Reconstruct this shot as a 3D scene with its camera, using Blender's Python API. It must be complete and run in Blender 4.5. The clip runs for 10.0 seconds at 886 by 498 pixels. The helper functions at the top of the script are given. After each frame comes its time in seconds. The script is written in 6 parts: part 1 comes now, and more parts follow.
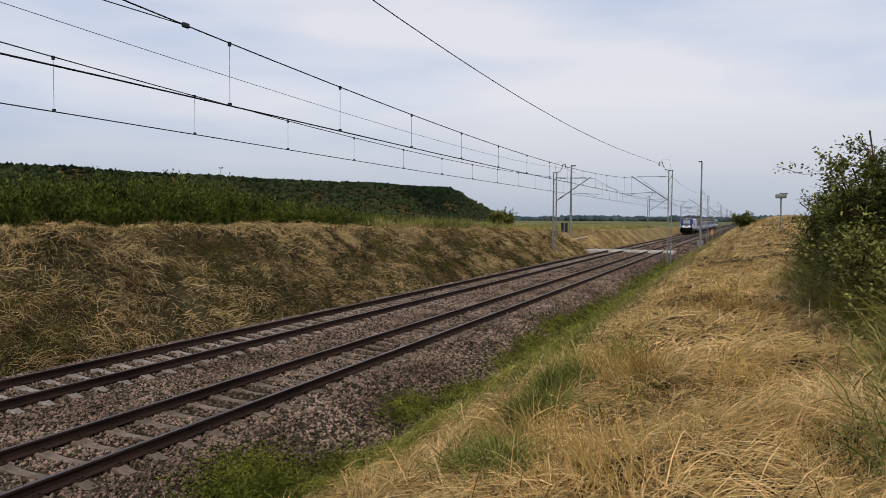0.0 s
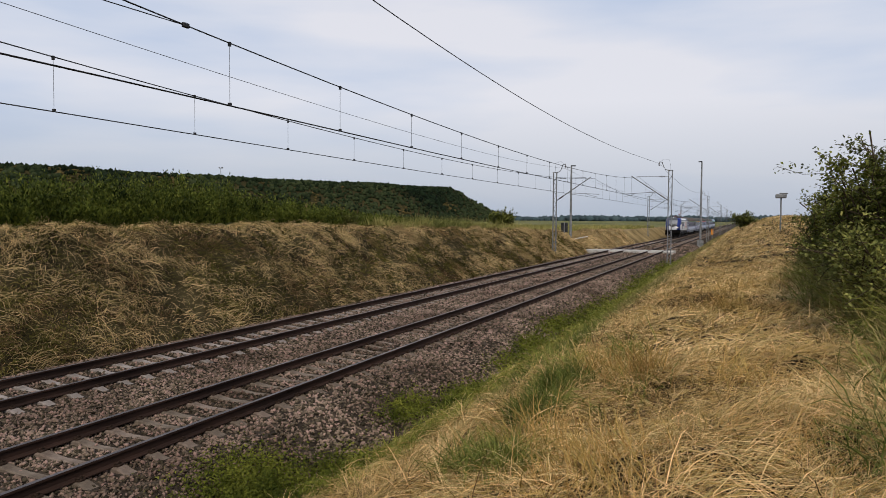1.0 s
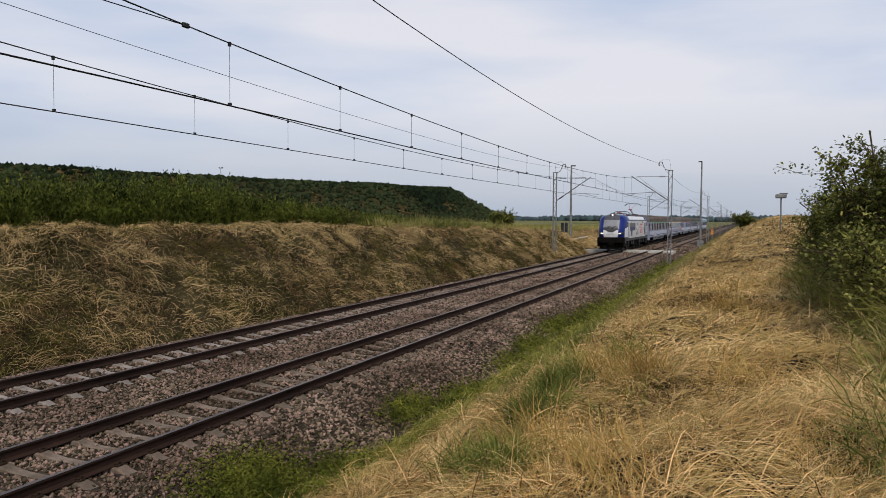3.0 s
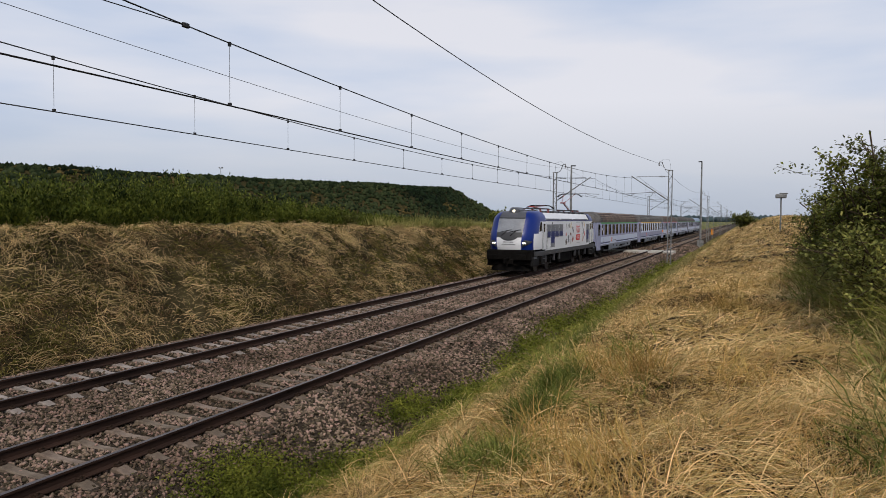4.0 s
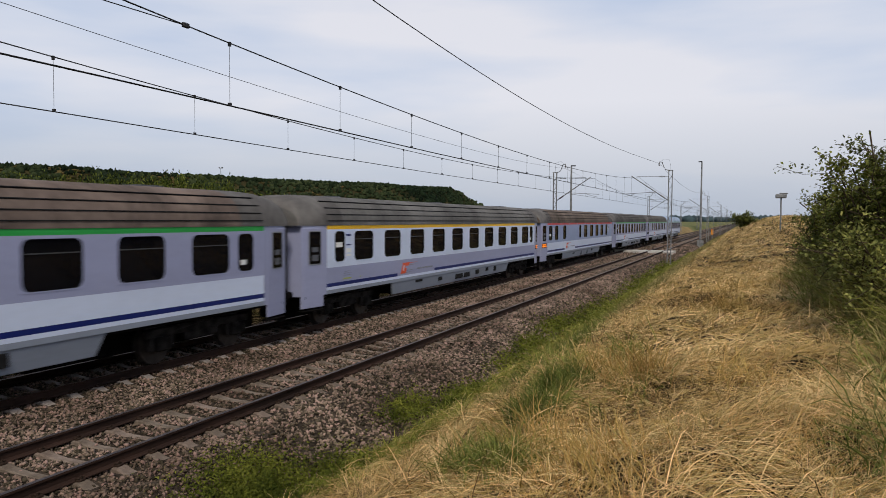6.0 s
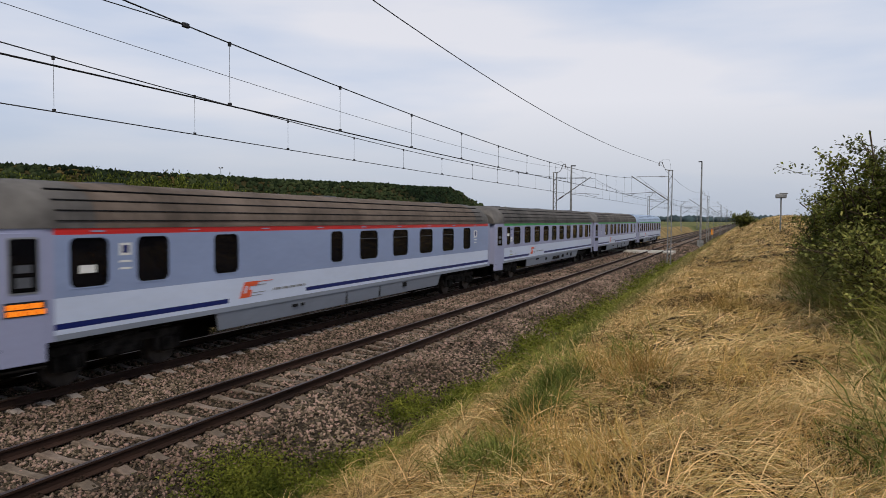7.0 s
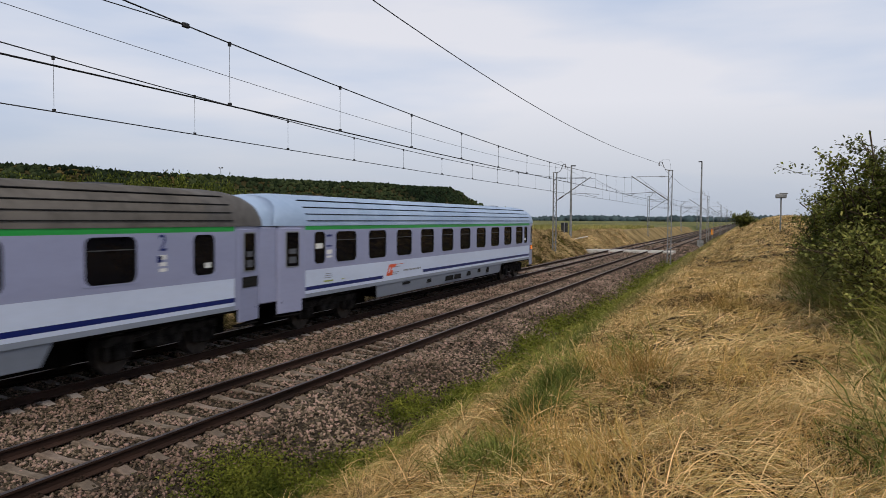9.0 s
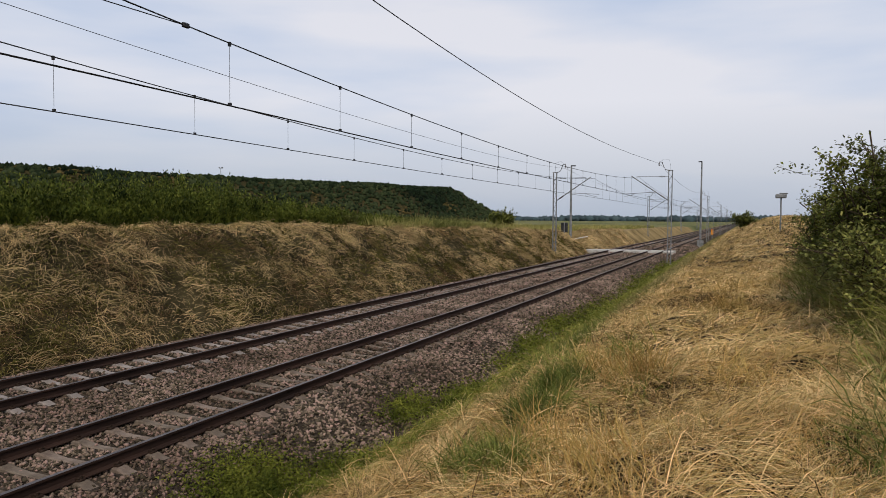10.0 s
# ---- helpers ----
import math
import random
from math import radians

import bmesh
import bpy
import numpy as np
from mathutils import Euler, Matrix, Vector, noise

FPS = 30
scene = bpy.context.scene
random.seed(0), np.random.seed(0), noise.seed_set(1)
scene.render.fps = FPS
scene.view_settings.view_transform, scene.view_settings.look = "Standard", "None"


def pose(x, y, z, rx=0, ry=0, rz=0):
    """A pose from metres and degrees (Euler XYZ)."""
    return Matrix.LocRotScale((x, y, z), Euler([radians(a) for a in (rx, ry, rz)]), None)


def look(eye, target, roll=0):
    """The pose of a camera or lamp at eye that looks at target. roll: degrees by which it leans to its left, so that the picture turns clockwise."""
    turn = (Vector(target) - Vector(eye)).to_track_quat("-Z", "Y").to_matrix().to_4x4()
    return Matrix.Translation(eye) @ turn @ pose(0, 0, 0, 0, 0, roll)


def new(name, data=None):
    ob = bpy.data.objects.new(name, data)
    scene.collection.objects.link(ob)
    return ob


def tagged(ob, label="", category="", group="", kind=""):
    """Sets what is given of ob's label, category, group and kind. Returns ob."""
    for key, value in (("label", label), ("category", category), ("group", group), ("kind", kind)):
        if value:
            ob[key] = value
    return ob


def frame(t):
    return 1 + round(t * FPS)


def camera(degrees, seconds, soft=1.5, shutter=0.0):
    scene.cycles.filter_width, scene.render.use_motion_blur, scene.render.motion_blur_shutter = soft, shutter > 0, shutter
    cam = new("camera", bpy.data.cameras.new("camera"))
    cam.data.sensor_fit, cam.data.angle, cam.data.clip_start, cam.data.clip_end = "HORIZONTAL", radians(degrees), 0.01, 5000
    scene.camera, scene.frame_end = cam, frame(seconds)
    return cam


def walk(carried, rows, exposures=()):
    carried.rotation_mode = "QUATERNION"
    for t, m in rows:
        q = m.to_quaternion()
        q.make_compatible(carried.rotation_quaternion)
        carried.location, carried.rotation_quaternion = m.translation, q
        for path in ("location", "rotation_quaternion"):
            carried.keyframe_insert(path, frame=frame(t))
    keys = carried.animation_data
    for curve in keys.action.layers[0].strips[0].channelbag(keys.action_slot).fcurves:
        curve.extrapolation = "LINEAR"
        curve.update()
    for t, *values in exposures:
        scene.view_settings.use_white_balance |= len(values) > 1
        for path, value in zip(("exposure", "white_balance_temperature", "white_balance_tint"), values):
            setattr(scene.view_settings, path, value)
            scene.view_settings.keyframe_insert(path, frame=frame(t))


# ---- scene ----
from mathutils import Vector as V
EYE = (8.734, 0.0, 3.2665)
cam = camera(63.70, 10.0, soft=0.75, shutter=0.12)
AIM = look(EYE, (EYE[0] - math.sin(radians(22.895)) * math.cos(radians(2.413)), math.cos(radians(22.895)) * math.cos(radians(2.413)), EYE[2] - math.sin(radians(2.413))), roll=0.3766)
walk(cam, [(0.0, AIM), (10.0, AIM)])

# ---- light: bright overcast with a veiled sun
SUN_UP, SUN_TURN = 46.0, 152.0
world = bpy.data.worlds.new("overcast_sky")
scene.world = world
world.use_nodes = True
wn, wl = world.node_tree.nodes, world.node_tree.links
bg = wn["Background"]
sky = wn.new("ShaderNodeTexSky")
sky.sky_type, sky.sun_disc = "NISHITA", False
sky.sun_elevation, sky.sun_rotation = radians(SUN_UP), radians(SUN_TURN)
sky.air_density, sky.dust_density = 1.2, 2.5
wtc = wn.new("ShaderNodeTexCoord")
wmap = wn.new("ShaderNodeMapping")
wmap.inputs["Scale"].default_value = (1.0, 1.0, 5.0)
wnoise = wn.new("ShaderNodeTexNoise")
wnoise.inputs["Scale"].default_value, wnoise.inputs["Detail"].default_value, wnoise.inputs["Roughness"].default_value = 1.5, 5.0, 0.46
wramp = wn.new("ShaderNodeValToRGB")
wramp.color_ramp.elements[0].position, wramp.color_ramp.elements[0].color = 0.38, (4.9, 6.0, 8.2, 1)
wramp.color_ramp.elements[1].position, wramp.color_ramp.elements[1].color = 0.60, (8.5, 8.48, 9.15, 1)
wmid = wramp.color_ramp.elements.new(0.5)
wmid.color = (7.0, 7.5, 8.8, 1)
# cloud deck is thicker and greyer low over the horizon
wsep = wn.new("ShaderNodeSeparateXYZ")
wlow = wn.new("ShaderNodeMapRange")
wlow.inputs["From Min"].default_value, wlow.inputs["From Max"].default_value = 0.0, 0.16
wlow.inputs["To Min"].default_value, wlow.inputs["To Max"].default_value = 0.9, 0.0
wmixlow = wn.new("ShaderNodeMixRGB")
wmixlow.inputs["Color2"].default_value = (4.7, 5.35, 6.5, 1)
wmix = wn.new("ShaderNodeMixRGB")
# the deck breaks up overhead, where the blue sky shows through
wtop = wn.new("ShaderNodeMapRange")
wtop.inputs["From Min"].default_value, wtop.inputs["From Max"].default_value = 0.38, 0.75
wtop.inputs["To Min"].default_value, wtop.inputs["To Max"].default_value = 0.9, 0.12
wl.new(wsep.outputs["Z"], wtop.inputs["Value"])
wl.new(wtop.outputs["Result"], wmix.inputs["Fac"])
wl.new(wtc.outputs["Generated"], wmap.inputs["Vector"])
wl.new(wmap.outputs["Vector"], wnoise.inputs["Vector"])
wl.new(wnoise.outputs["Fac"], wramp.inputs["Fac"])
wl.new(wtc.outputs["Generated"], wsep.inputs["Vector"])
wl.new(wsep.outputs["Z"], wlow.inputs["Value"])
wl.new(wlow.outputs["Result"], wmixlow.inputs["Fac"])
wl.new(wramp.outputs["Color"], wmixlow.inputs["Color1"])
wl.new(sky.outputs["Color"], wmix.inputs["Color1"])
wl.new(wmixlow.outputs["Color"], wmix.inputs["Color2"])
wl.new(wmix.outputs["Color"], bg.inputs["Color"])
bg.inputs["Strength"].default_value = 0.095
sun = new("sun", bpy.data.lights.new("sun", "SUN"))
sun.data.energy, sun.data.angle, sun.data.color = 2.25, radians(9), (1.0, 0.91, 0.78)
ax, up = radians(SUN_TURN), radians(SUN_UP)
sun.matrix_world = look((0, 0, 60), (-math.sin(ax) * math.cos(up) * 10, -math.cos(ax) * math.cos(up) * 10, 60 - math.sin(up) * 10))
scene.view_settings.exposure = 0.0


# ---- materials
def mat(name, c1, c2, scale=6.0, rough=0.7, metal=0.0, bump=0.0, bump_scale=None, vary=0.0, rand="", fine=None, stretch=(1, 1, 1), spec=None, space="Object", dist=0.02):
    """Two tones mixed by noise at two scales, with relief; vary: brightness change from piece to piece."""
    m = bpy.data.materials.new(name)
    m.use_nodes = True
    n, l = m.node_tree.nodes, m.node_tree.links
    b = n["Principled BSDF"]
    b.inputs["Roughness"].default_value, b.inputs["Metallic"].default_value = rough, metal
    # porous and fibrous surfaces have next to no sheen
    if spec is None:
        spec = 0.5 if metal > 0.3 or rough < 0.6 else 0.06
    b.inputs["Specular IOR Level"].default_value = spec
    tc, mp = n.new("ShaderNodeTexCoord"), n.new("ShaderNodeMapping")
    mp.inputs["Scale"].default_value = stretch
    l.new(tc.outputs[space], mp.inputs["Vector"])
    big, small = n.new("ShaderNodeTexNoise"), n.new("ShaderNodeTexNoise")
    big.inputs["Scale"].default_value, big.inputs["Detail"].default_value = scale, 5
    small.inputs["Scale"].default_value, small.inputs["Detail"].default_value = fine or scale * 9, 3
    l.new(mp.outputs["Vector"], big.inputs["Vector"])
    l.new(mp.outputs["Vector"], small.inputs["Vector"])
    add = n.new("ShaderNodeMath")
    add.operation = "MULTIPLY_ADD"
    add.inputs[1].default_value = 0.35
    l.new(small.outputs["Fac"], add.inputs[0])
    l.new(big.outputs["Fac"], add.inputs[2])
    ramp = n.new("ShaderNodeValToRGB")
    ramp.color_ramp.elements[0].position, ramp.color_ramp.elements[1].position = 0.48, 0.88
    ramp.color_ramp.elements[0].color, ramp.color_ramp.elements[1].color = (*c1, 1), (*c2, 1)
    l.new(add.outputs[0], ramp.inputs["Fac"])
    col = ramp.outputs["Color"]
    if vary:
        hsv = n.new("ShaderNodeHueSaturation")
        r = n.new("ShaderNodeObjectInfo") if rand == "object" else n.new("ShaderNodeNewGeometry")
        out = r.outputs["Random"] if rand == "object" else r.outputs["Random Per Island"]
        mr = n.new("ShaderNodeMapRange")
        mr.inputs["To Min"].default_value, mr.inputs["To Max"].default_value = 1 - vary, 1 + vary
        l.new(out, mr.inputs["Value"])
        l.new(mr.outputs["Result"], hsv.inputs["Value"])
        mh = n.new("ShaderNodeMapRange")
        mh.inputs["To Min"].default_value, mh.inputs["To Max"].default_value = 0.5 + 0.035 * vary, 0.5 - 0.045 * vary
        l.new(out, mh.inputs["Value"])
        l.new(mh.outputs["Result"], hsv.inputs["Hue"])
        l.new(col, hsv.inputs["Color"])
        col = hsv.outputs["Color"]
    l.new(col, b.inputs["Base Color"])
    if bump:
        bp, bn = n.new("ShaderNodeBump"), n.new("ShaderNodeTexNoise")
        bn.inputs["Scale"].default_value, bn.inputs["Detail"].default_value = bump_scale or scale * 6, 6
        bp.inputs["Strength"].default_value, bp.inputs["Distance"].default_value = bump, dist
        l.new(mp.outputs["Vector"], bn.inputs["Vector"])
        l.new(bn.outputs["Fac"], bp.inputs["Height"])
        l.new(bp.outputs["Normal"], b.inputs["Normal"])
    return m


def glow(name, color, strength):
    m = bpy.data.materials.new(name)
    m.use_nodes = True
    b = m.node_tree.nodes["Principled BSDF"]
    b.inputs["Base Color"].default_value = (*color, 1)
    b.inputs["Emission Color"].default_value, b.inputs["Emission Strength"].default_value = (*color, 1), strength
    return m


def leafy(m, amount=0.35):
    """Lets some light through thin leaves and blades."""
    n, l = m.node_tree.nodes, m.node_tree.links
    b, out = n["Principled BSDF"], n["Material Output"]
    tr, mx = n.new("ShaderNodeBsdfTranslucent"), n.new("ShaderNodeMixShader")
    mx.inputs[0].default_value = amount
    src = b.inputs["Base Color"].links[0].from_socket
    l.new(src, tr.inputs["Color"])
    l.new(b.outputs[0], mx.inputs[1])
    l.new(tr.outputs[0], mx.inputs[2])
    l.new(mx.outputs[0], out.inputs["Surface"])
    return m


# verge soil is coloured near black for the shade beneath the straw
M_SOIL = mat("shaded_dry_soil_thatch", (0.007, 0.005, 0.003), (0.035, 0.024, 0.011), 1.3, 0.95, bump=0.9, bump_scale=14, fine=22, dist=0.06)
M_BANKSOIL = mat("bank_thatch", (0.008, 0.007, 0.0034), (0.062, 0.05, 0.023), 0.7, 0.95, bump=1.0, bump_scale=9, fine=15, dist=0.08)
M_DRYBANK = mat("dry_grass_bank", (0.12, 0.085, 0.036), (0.34, 0.25, 0.115), 0.25, 0.95, bump=0.8, bump_scale=4, fine=3)
M_FIELD = mat("meadow_ground", (0.07, 0.085, 0.03), (0.2, 0.19, 0.08), 0.03, 0.95, bump=0.5, bump_scale=2, fine=0.4)
M_MOSSGROUND = mat("verge_ground", (0.085, 0.085, 0.02), (0.30, 0.275, 0.075), 1.6, 0.95, bump=0.8, bump_scale=20, fine=26)
# bed is darker than its stones: the shade in their gaps is coloured in
M_SHADEDBED = mat("ballast_bed", (0.016, 0.012, 0.009), (0.085, 0.066, 0.05), 3.0, 0.95, bump=1.0, bump_scale=26, fine=30, dist=0.04)
M_STONE = mat("granite_ballast", (0.08, 0.057, 0.040), (0.245, 0.19, 0.14), 0.5, 0.9, vary=0.85, bump=0.3, bump_scale=60, fine=40)
M_RAIL = mat("rusty_rail_steel", (0.016, 0.009, 0.007), (0.042, 0.023, 0.017), 2.5, 0.85, spec=0.15, bump=0.2, bump_scale=60, stretch=(1, 0.2, 1))
M_RAILTOP = mat("worn_rail_head", (0.1, 0.08, 0.072), (0.22, 0.185, 0.175), 4.0, 0.45, metal=0.8, stretch=(4, 0.15, 1))
M_SLEEPER = mat("dusty_concrete_sleeper", (0.105, 0.08, 0.062), (0.23, 0.185, 0.15), 3.0, 0.9, bump=0.4, bump_scale=45, vary=0.16, rand="object")
M_SLEEPER_PALE = mat("pale_concrete_sleeper", (0.17, 0.145, 0.13), (0.34, 0.3, 0.275), 3.0, 0.9, bump=0.4, bump_scale=45, vary=0.14, rand="object")
M_CLIP = mat("rusted_fastening", (0.02, 0.013, 0.01), (0.06, 0.04, 0.03), 20, 0.75, metal=0.3)
M_GALV = mat("weathered_galvanised_steel", (0.13, 0.135, 0.14), (0.26, 0.265, 0.27), 3.0, 0.65, metal=0.3, bump=0.1)
M_CONC = mat("grey_concrete", (0.33, 0.32, 0.3), (0.5, 0.48, 0.45), 2.0, 0.9, bump=0.3, bump_scale=30)
M_WIRE = mat("dark_copper_wire", (0.012, 0.012, 0.013), (0.03, 0.03, 0.03), 4, 0.6, metal=0.5)
M_INSUL = mat("brown_insulator", (0.05, 0.03, 0.025), (0.09, 0.06, 0.05), 8, 0.3)
M_ORANGE = mat("orange_paint", (0.6, 0.2, 0.01), (0.75, 0.3, 0.02), 5, 0.6)
M_DARKBOX = mat("dark_sheet_metal", (0.02, 0.022, 0.025), (0.05, 0.05, 0.055), 5, 0.6)


# ---- mesh helpers
def finish(bm, name, material, parent=None, smooth=False):
    me = bpy.data.meshes.new(name)
    bm.normal_update()
    bm.to_mesh(me)
    bm.free()
    for m in (material if isinstance(material, (list, tuple)) else [material]):
        me.materials.append(m)
    if smooth:
        me.shade_smooth()
    ob = new(name, me)
    if parent:
        ob.parent = parent
    return ob


def part(name, bm, material, parent, label="", smooth=False):
    ob = finish(bm, name, material, parent, smooth)
    return tagged(ob, label) if label else ob


def share(name, mesh, parent, m):
    ob = new(name, mesh)
    ob.parent = parent
    ob.matrix_basis = m
    return ob


def box(x0, x1, y0, y1, z0, z1, bevel=0.0, bm=None, mi=0):
    own = bmesh.new()
    vs = bmesh.ops.create_cube(own, size=1)["verts"]
    for v in vs:
        v.co = V((x0 + (v.co.x + 0.5) * (x1 - x0), y0 + (v.co.y + 0.5) * (y1 - y0), z0 + (v.co.z + 0.5) * (z1 - z0)))
    if bevel:
        bmesh.ops.bevel(own, geom=own.edges[:], offset=bevel, segments=1, affect="EDGES")
    for f in own.faces:
        f.material_index = mi
    return merge(bm, own)


def merge(bm, own):
    if bm is None:
        return own
    idx = {}
    for v in own.verts:
        idx[v] = bm.verts.new(v.co)
    for f in own.faces:
        g = bm.faces.new([idx[v] for v in f.verts])
        g.material_index, g.smooth = f.material_index, f.smooth
    own.free()
    return bm


def tube(a, b, r0, r1=None, n=8, bm=None, mi=0):
    """A round bar from a to b."""
    a, b = V(a), V(b)
    r1 = r0 if r1 is None else r1
    own = bmesh.new()
    bmesh.ops.create_cone(own, cap_ends=True, segments=n, radius1=r0, radius2=r1, depth=(b - a).length)
    q = (b - a).to_track_quat("Z", "Y").to_matrix().to_4x4()
    own.transform(Matrix.Translation((a + b) / 2) @ q)
    for f in own.faces:
        f.material_index = mi
    return merge(bm, own)


def strand(pts, r, n=5, bm=None):
    """A round wire through points."""
    own = bmesh.new()
    rings = []
    for i, p in enumerate(pts):
        d = (V(pts[min(i + 1, len(pts) - 1)]) - V(pts[max(i - 1, 0)])).normalized()
        s = d.orthogonal().normalized()
        u = d.cross(s)
        rings.append([own.verts.new(V(p) + (s * math.cos(k * 2 * math.pi / n) + u * math.sin(k * 2 * math.pi / n)) * r) for k in range(n)])
    for a, b in zip(rings, rings[1:]):
        for k in range(n):
            f = own.faces.new((a[k], a[(k + 1) % n], b[(k + 1) % n], b[k]))
            f.smooth = True
    return merge(bm, own)


def extrude_profile(pts, y0, y1, mi=0, bm=None):
    """A closed section in x and z, drawn along y."""
    own = bmesh.new()
    a = [own.verts.new((x, y0, z)) for x, z in pts]
    b = [own.verts.new((x, y1, z)) for x, z in pts]
    k = len(pts)
    for i in range(k):
        own.faces.new((a[i], a[(i + 1) % k], b[(i + 1) % k], b[i]))
    own.faces.new(a[::-1])
    own.faces.new(b)
    bmesh.ops.recalc_face_normals(own, faces=own.faces[:])
    for f in own.faces:
        f.material_index = mi
    return merge(bm, own)


def empty(name, m=None):
    ob = new(name)
    ob.empty_display_size = 0.3
    if m is not None:
        ob.matrix_basis = m
    return ob


def from_arrays(name, verts, faces, material, smooth=False, mis=None):
    me = bpy.data.meshes.new(name)
    k = faces.shape[1]
    me.vertices.add(len(verts))
    me.vertices.foreach_set("co", np.asarray(verts, np.float32).ravel())
    me.loops.add(faces.size)
    me.loops.foreach_set("vertex_index", faces.astype(np.int32).ravel())
    me.polygons.add(len(faces))
    me.polygons.foreach_set("loop_start", np.arange(0, faces.size, k, dtype=np.int32))
    me.polygons.foreach_set("loop_total", np.full(len(faces), k, np.int32))
    for m in (material if isinstance(material, (list, tuple)) else [material]):
        me.materials.append(m)
    if mis is not None:
        me.polygons.foreach_set("material_index", mis.astype(np.int32))
    me.update(calc_edges=True)
    me.validate()
    if smooth:
        me.shade_smooth()
    return new(name, me)


RNG = np.random.default_rng(7)


# ---- ground: one sheet, a cutting with a bank on either side
def wave(x, y, s, seed=0.0):
    """Cheap smooth noise from a few sines, about -1 to 1."""
    return (np.sin(x * 1.7 / s + 1.3 * np.sin(y * 0.9 / s + seed) + seed) + np.sin(y * 1.9 / s + 1.1 * np.sin(x * 1.2 / s + 2 * seed) + 3 * seed) + np.sin((x + y) * 1.1 / s + 5 * seed) + np.sin((x - 1.3 * y) * 0.8 / s + 4 * seed)) / 4


def ground_z(x, y):
    x, y = np.asarray(x, float), np.asarray(y, float)
    zb = np.interp(y, [-400, 28, 36, 55, 78, 130, 300, 900], [2.86, 2.86, 2.72, 2.3, 1.85, 1.55, 1.1, 0.9])
    top = -6.9 - (zb + 0.45) * 1.22
    k = np.clip((-6.9 - x) / (-6.9 - top), 0, 1)
    left = -0.45 + (zb + 0.45) * (k * 0.93 + 0.07 * np.sin(k * np.pi / 2))
    far = np.clip((-x - 60) / 300, 0, 1)
    left = np.where(x < top, zb * (1 - far) + 1.0 * far + 0.1 * wave(x, y, 5.0, 1.0), left)
    left = left + np.where(x < -6.7, 1, 0) * (0.10 * wave(x, y, 0.28, 2.0) + 0.14 * wave(x, y, 0.8, 4.0)) * np.clip((-6.8 - x) / 1.2, 0, 1) * np.where(x < -40, 0.3, 1)
    # a field road cuts through the bank at the level crossing
    gap = np.clip(np.minimum((y - 78.0) / 4.5, (92.0 - y) / 3.0), 0, 1) * np.clip((x + 24) / 9, 0, 1)
    left = left * (1 - gap) + np.clip(-0.1 + (-7.5 - x) * 0.06, -0.45, 2) * gap
    near = np.interp(x, [2.9, 3.4, 4.4, 5.4, 6.3, 7.2, 8.6, 10, 14, 60], [-0.75, -0.72, -0.22, 0.48, 1.08, 1.4, 1.62, 1.74, 1.95, 2.4])
    lift = np.interp(y, [-400, 22, 50, 82, 110, 160, 500], [0, 0, 0.55, 1.0, 1.05, 1.0, 0.9])
    right = near + lift * np.interp(x, [4, 6.3, 8.3, 10, 12, 16, 60], [0, 0.2, 0.64, 1.25, 1.7, 1.9, 2.0])
    right = right + (0.07 * wave(x, y, 0.15, 3.0) + 0.15 * wave(x, y, 0.42, 6.0)) * np.clip((x - 3.2) / 2.5, 0, 1)
    z = np.where(x < -6.7, left, np.where(x > 2.9, right, -0.75))
    z = np.where((x >= -6.9) & (x <= -6.5), np.interp(x, [-6.9, -6.5], [-0.45, -0.75]), z)
    return z


gx = np.unique(np.concatenate([-np.geomspace(24, 3000, 34), np.arange(-24, -12.5, 0.5), np.arange(-12.5, -6, 0.16), np.arange(-6, 3, 0.9), np.arange(3, 12, 0.14), np.arange(12, 24, 0.6), np.geomspace(24, 3000, 26)]))
gy = np.unique(np.concatenate([-np.geomspace(4, 3000, 30), np.arange(-4, 3, 0.5), np.arange(3, 30, 0.16), np.arange(30, 90, 0.5), np.arange(90, 200, 2.0), np.geomspace(200, 4500, 40)]))
GX, GY = np.meshgrid(gx, gy, indexing="ij")
gv = np.stack([GX, GY, ground_z(GX, GY)], -1).reshape(-1, 3)
ny = len(gy)
ii, jj = np.meshgrid(np.arange(len(gx) - 1), np.arange(ny - 1), indexing="ij")
a = (ii * ny + jj).ravel()
gf = np.stack([a, a + ny, a + ny + 1, a + 1], -1)
fx, fy = gv[gf].mean(1)[:, 0], gv[gf].mean(1)[:, 1]
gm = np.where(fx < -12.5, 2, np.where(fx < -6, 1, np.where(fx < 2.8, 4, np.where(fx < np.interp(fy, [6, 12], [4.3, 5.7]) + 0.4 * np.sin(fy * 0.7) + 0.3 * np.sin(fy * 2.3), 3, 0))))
gm = np.where((fx > -12.5) & (fx < -6.7) & (fy > 62), 5, gm)
gm = np.where((fx > 5) & (fx < 30) & (fy > 95), 5, gm)
gm = np.where((np.abs(fx) > 30) | (fy > 260), np.where((fx > -7) & (fx < 4), gm, 2), gm)
ground = tagged(from_arrays("ground", gv, gf, [M_SOIL, M_BANKSOIL, M_FIELD, M_MOSSGROUND, M_SHADEDBED, M_DRYBANK], True, gm), "dry grassy railway cutting with meadow beyond it", "ground", kind="structure")

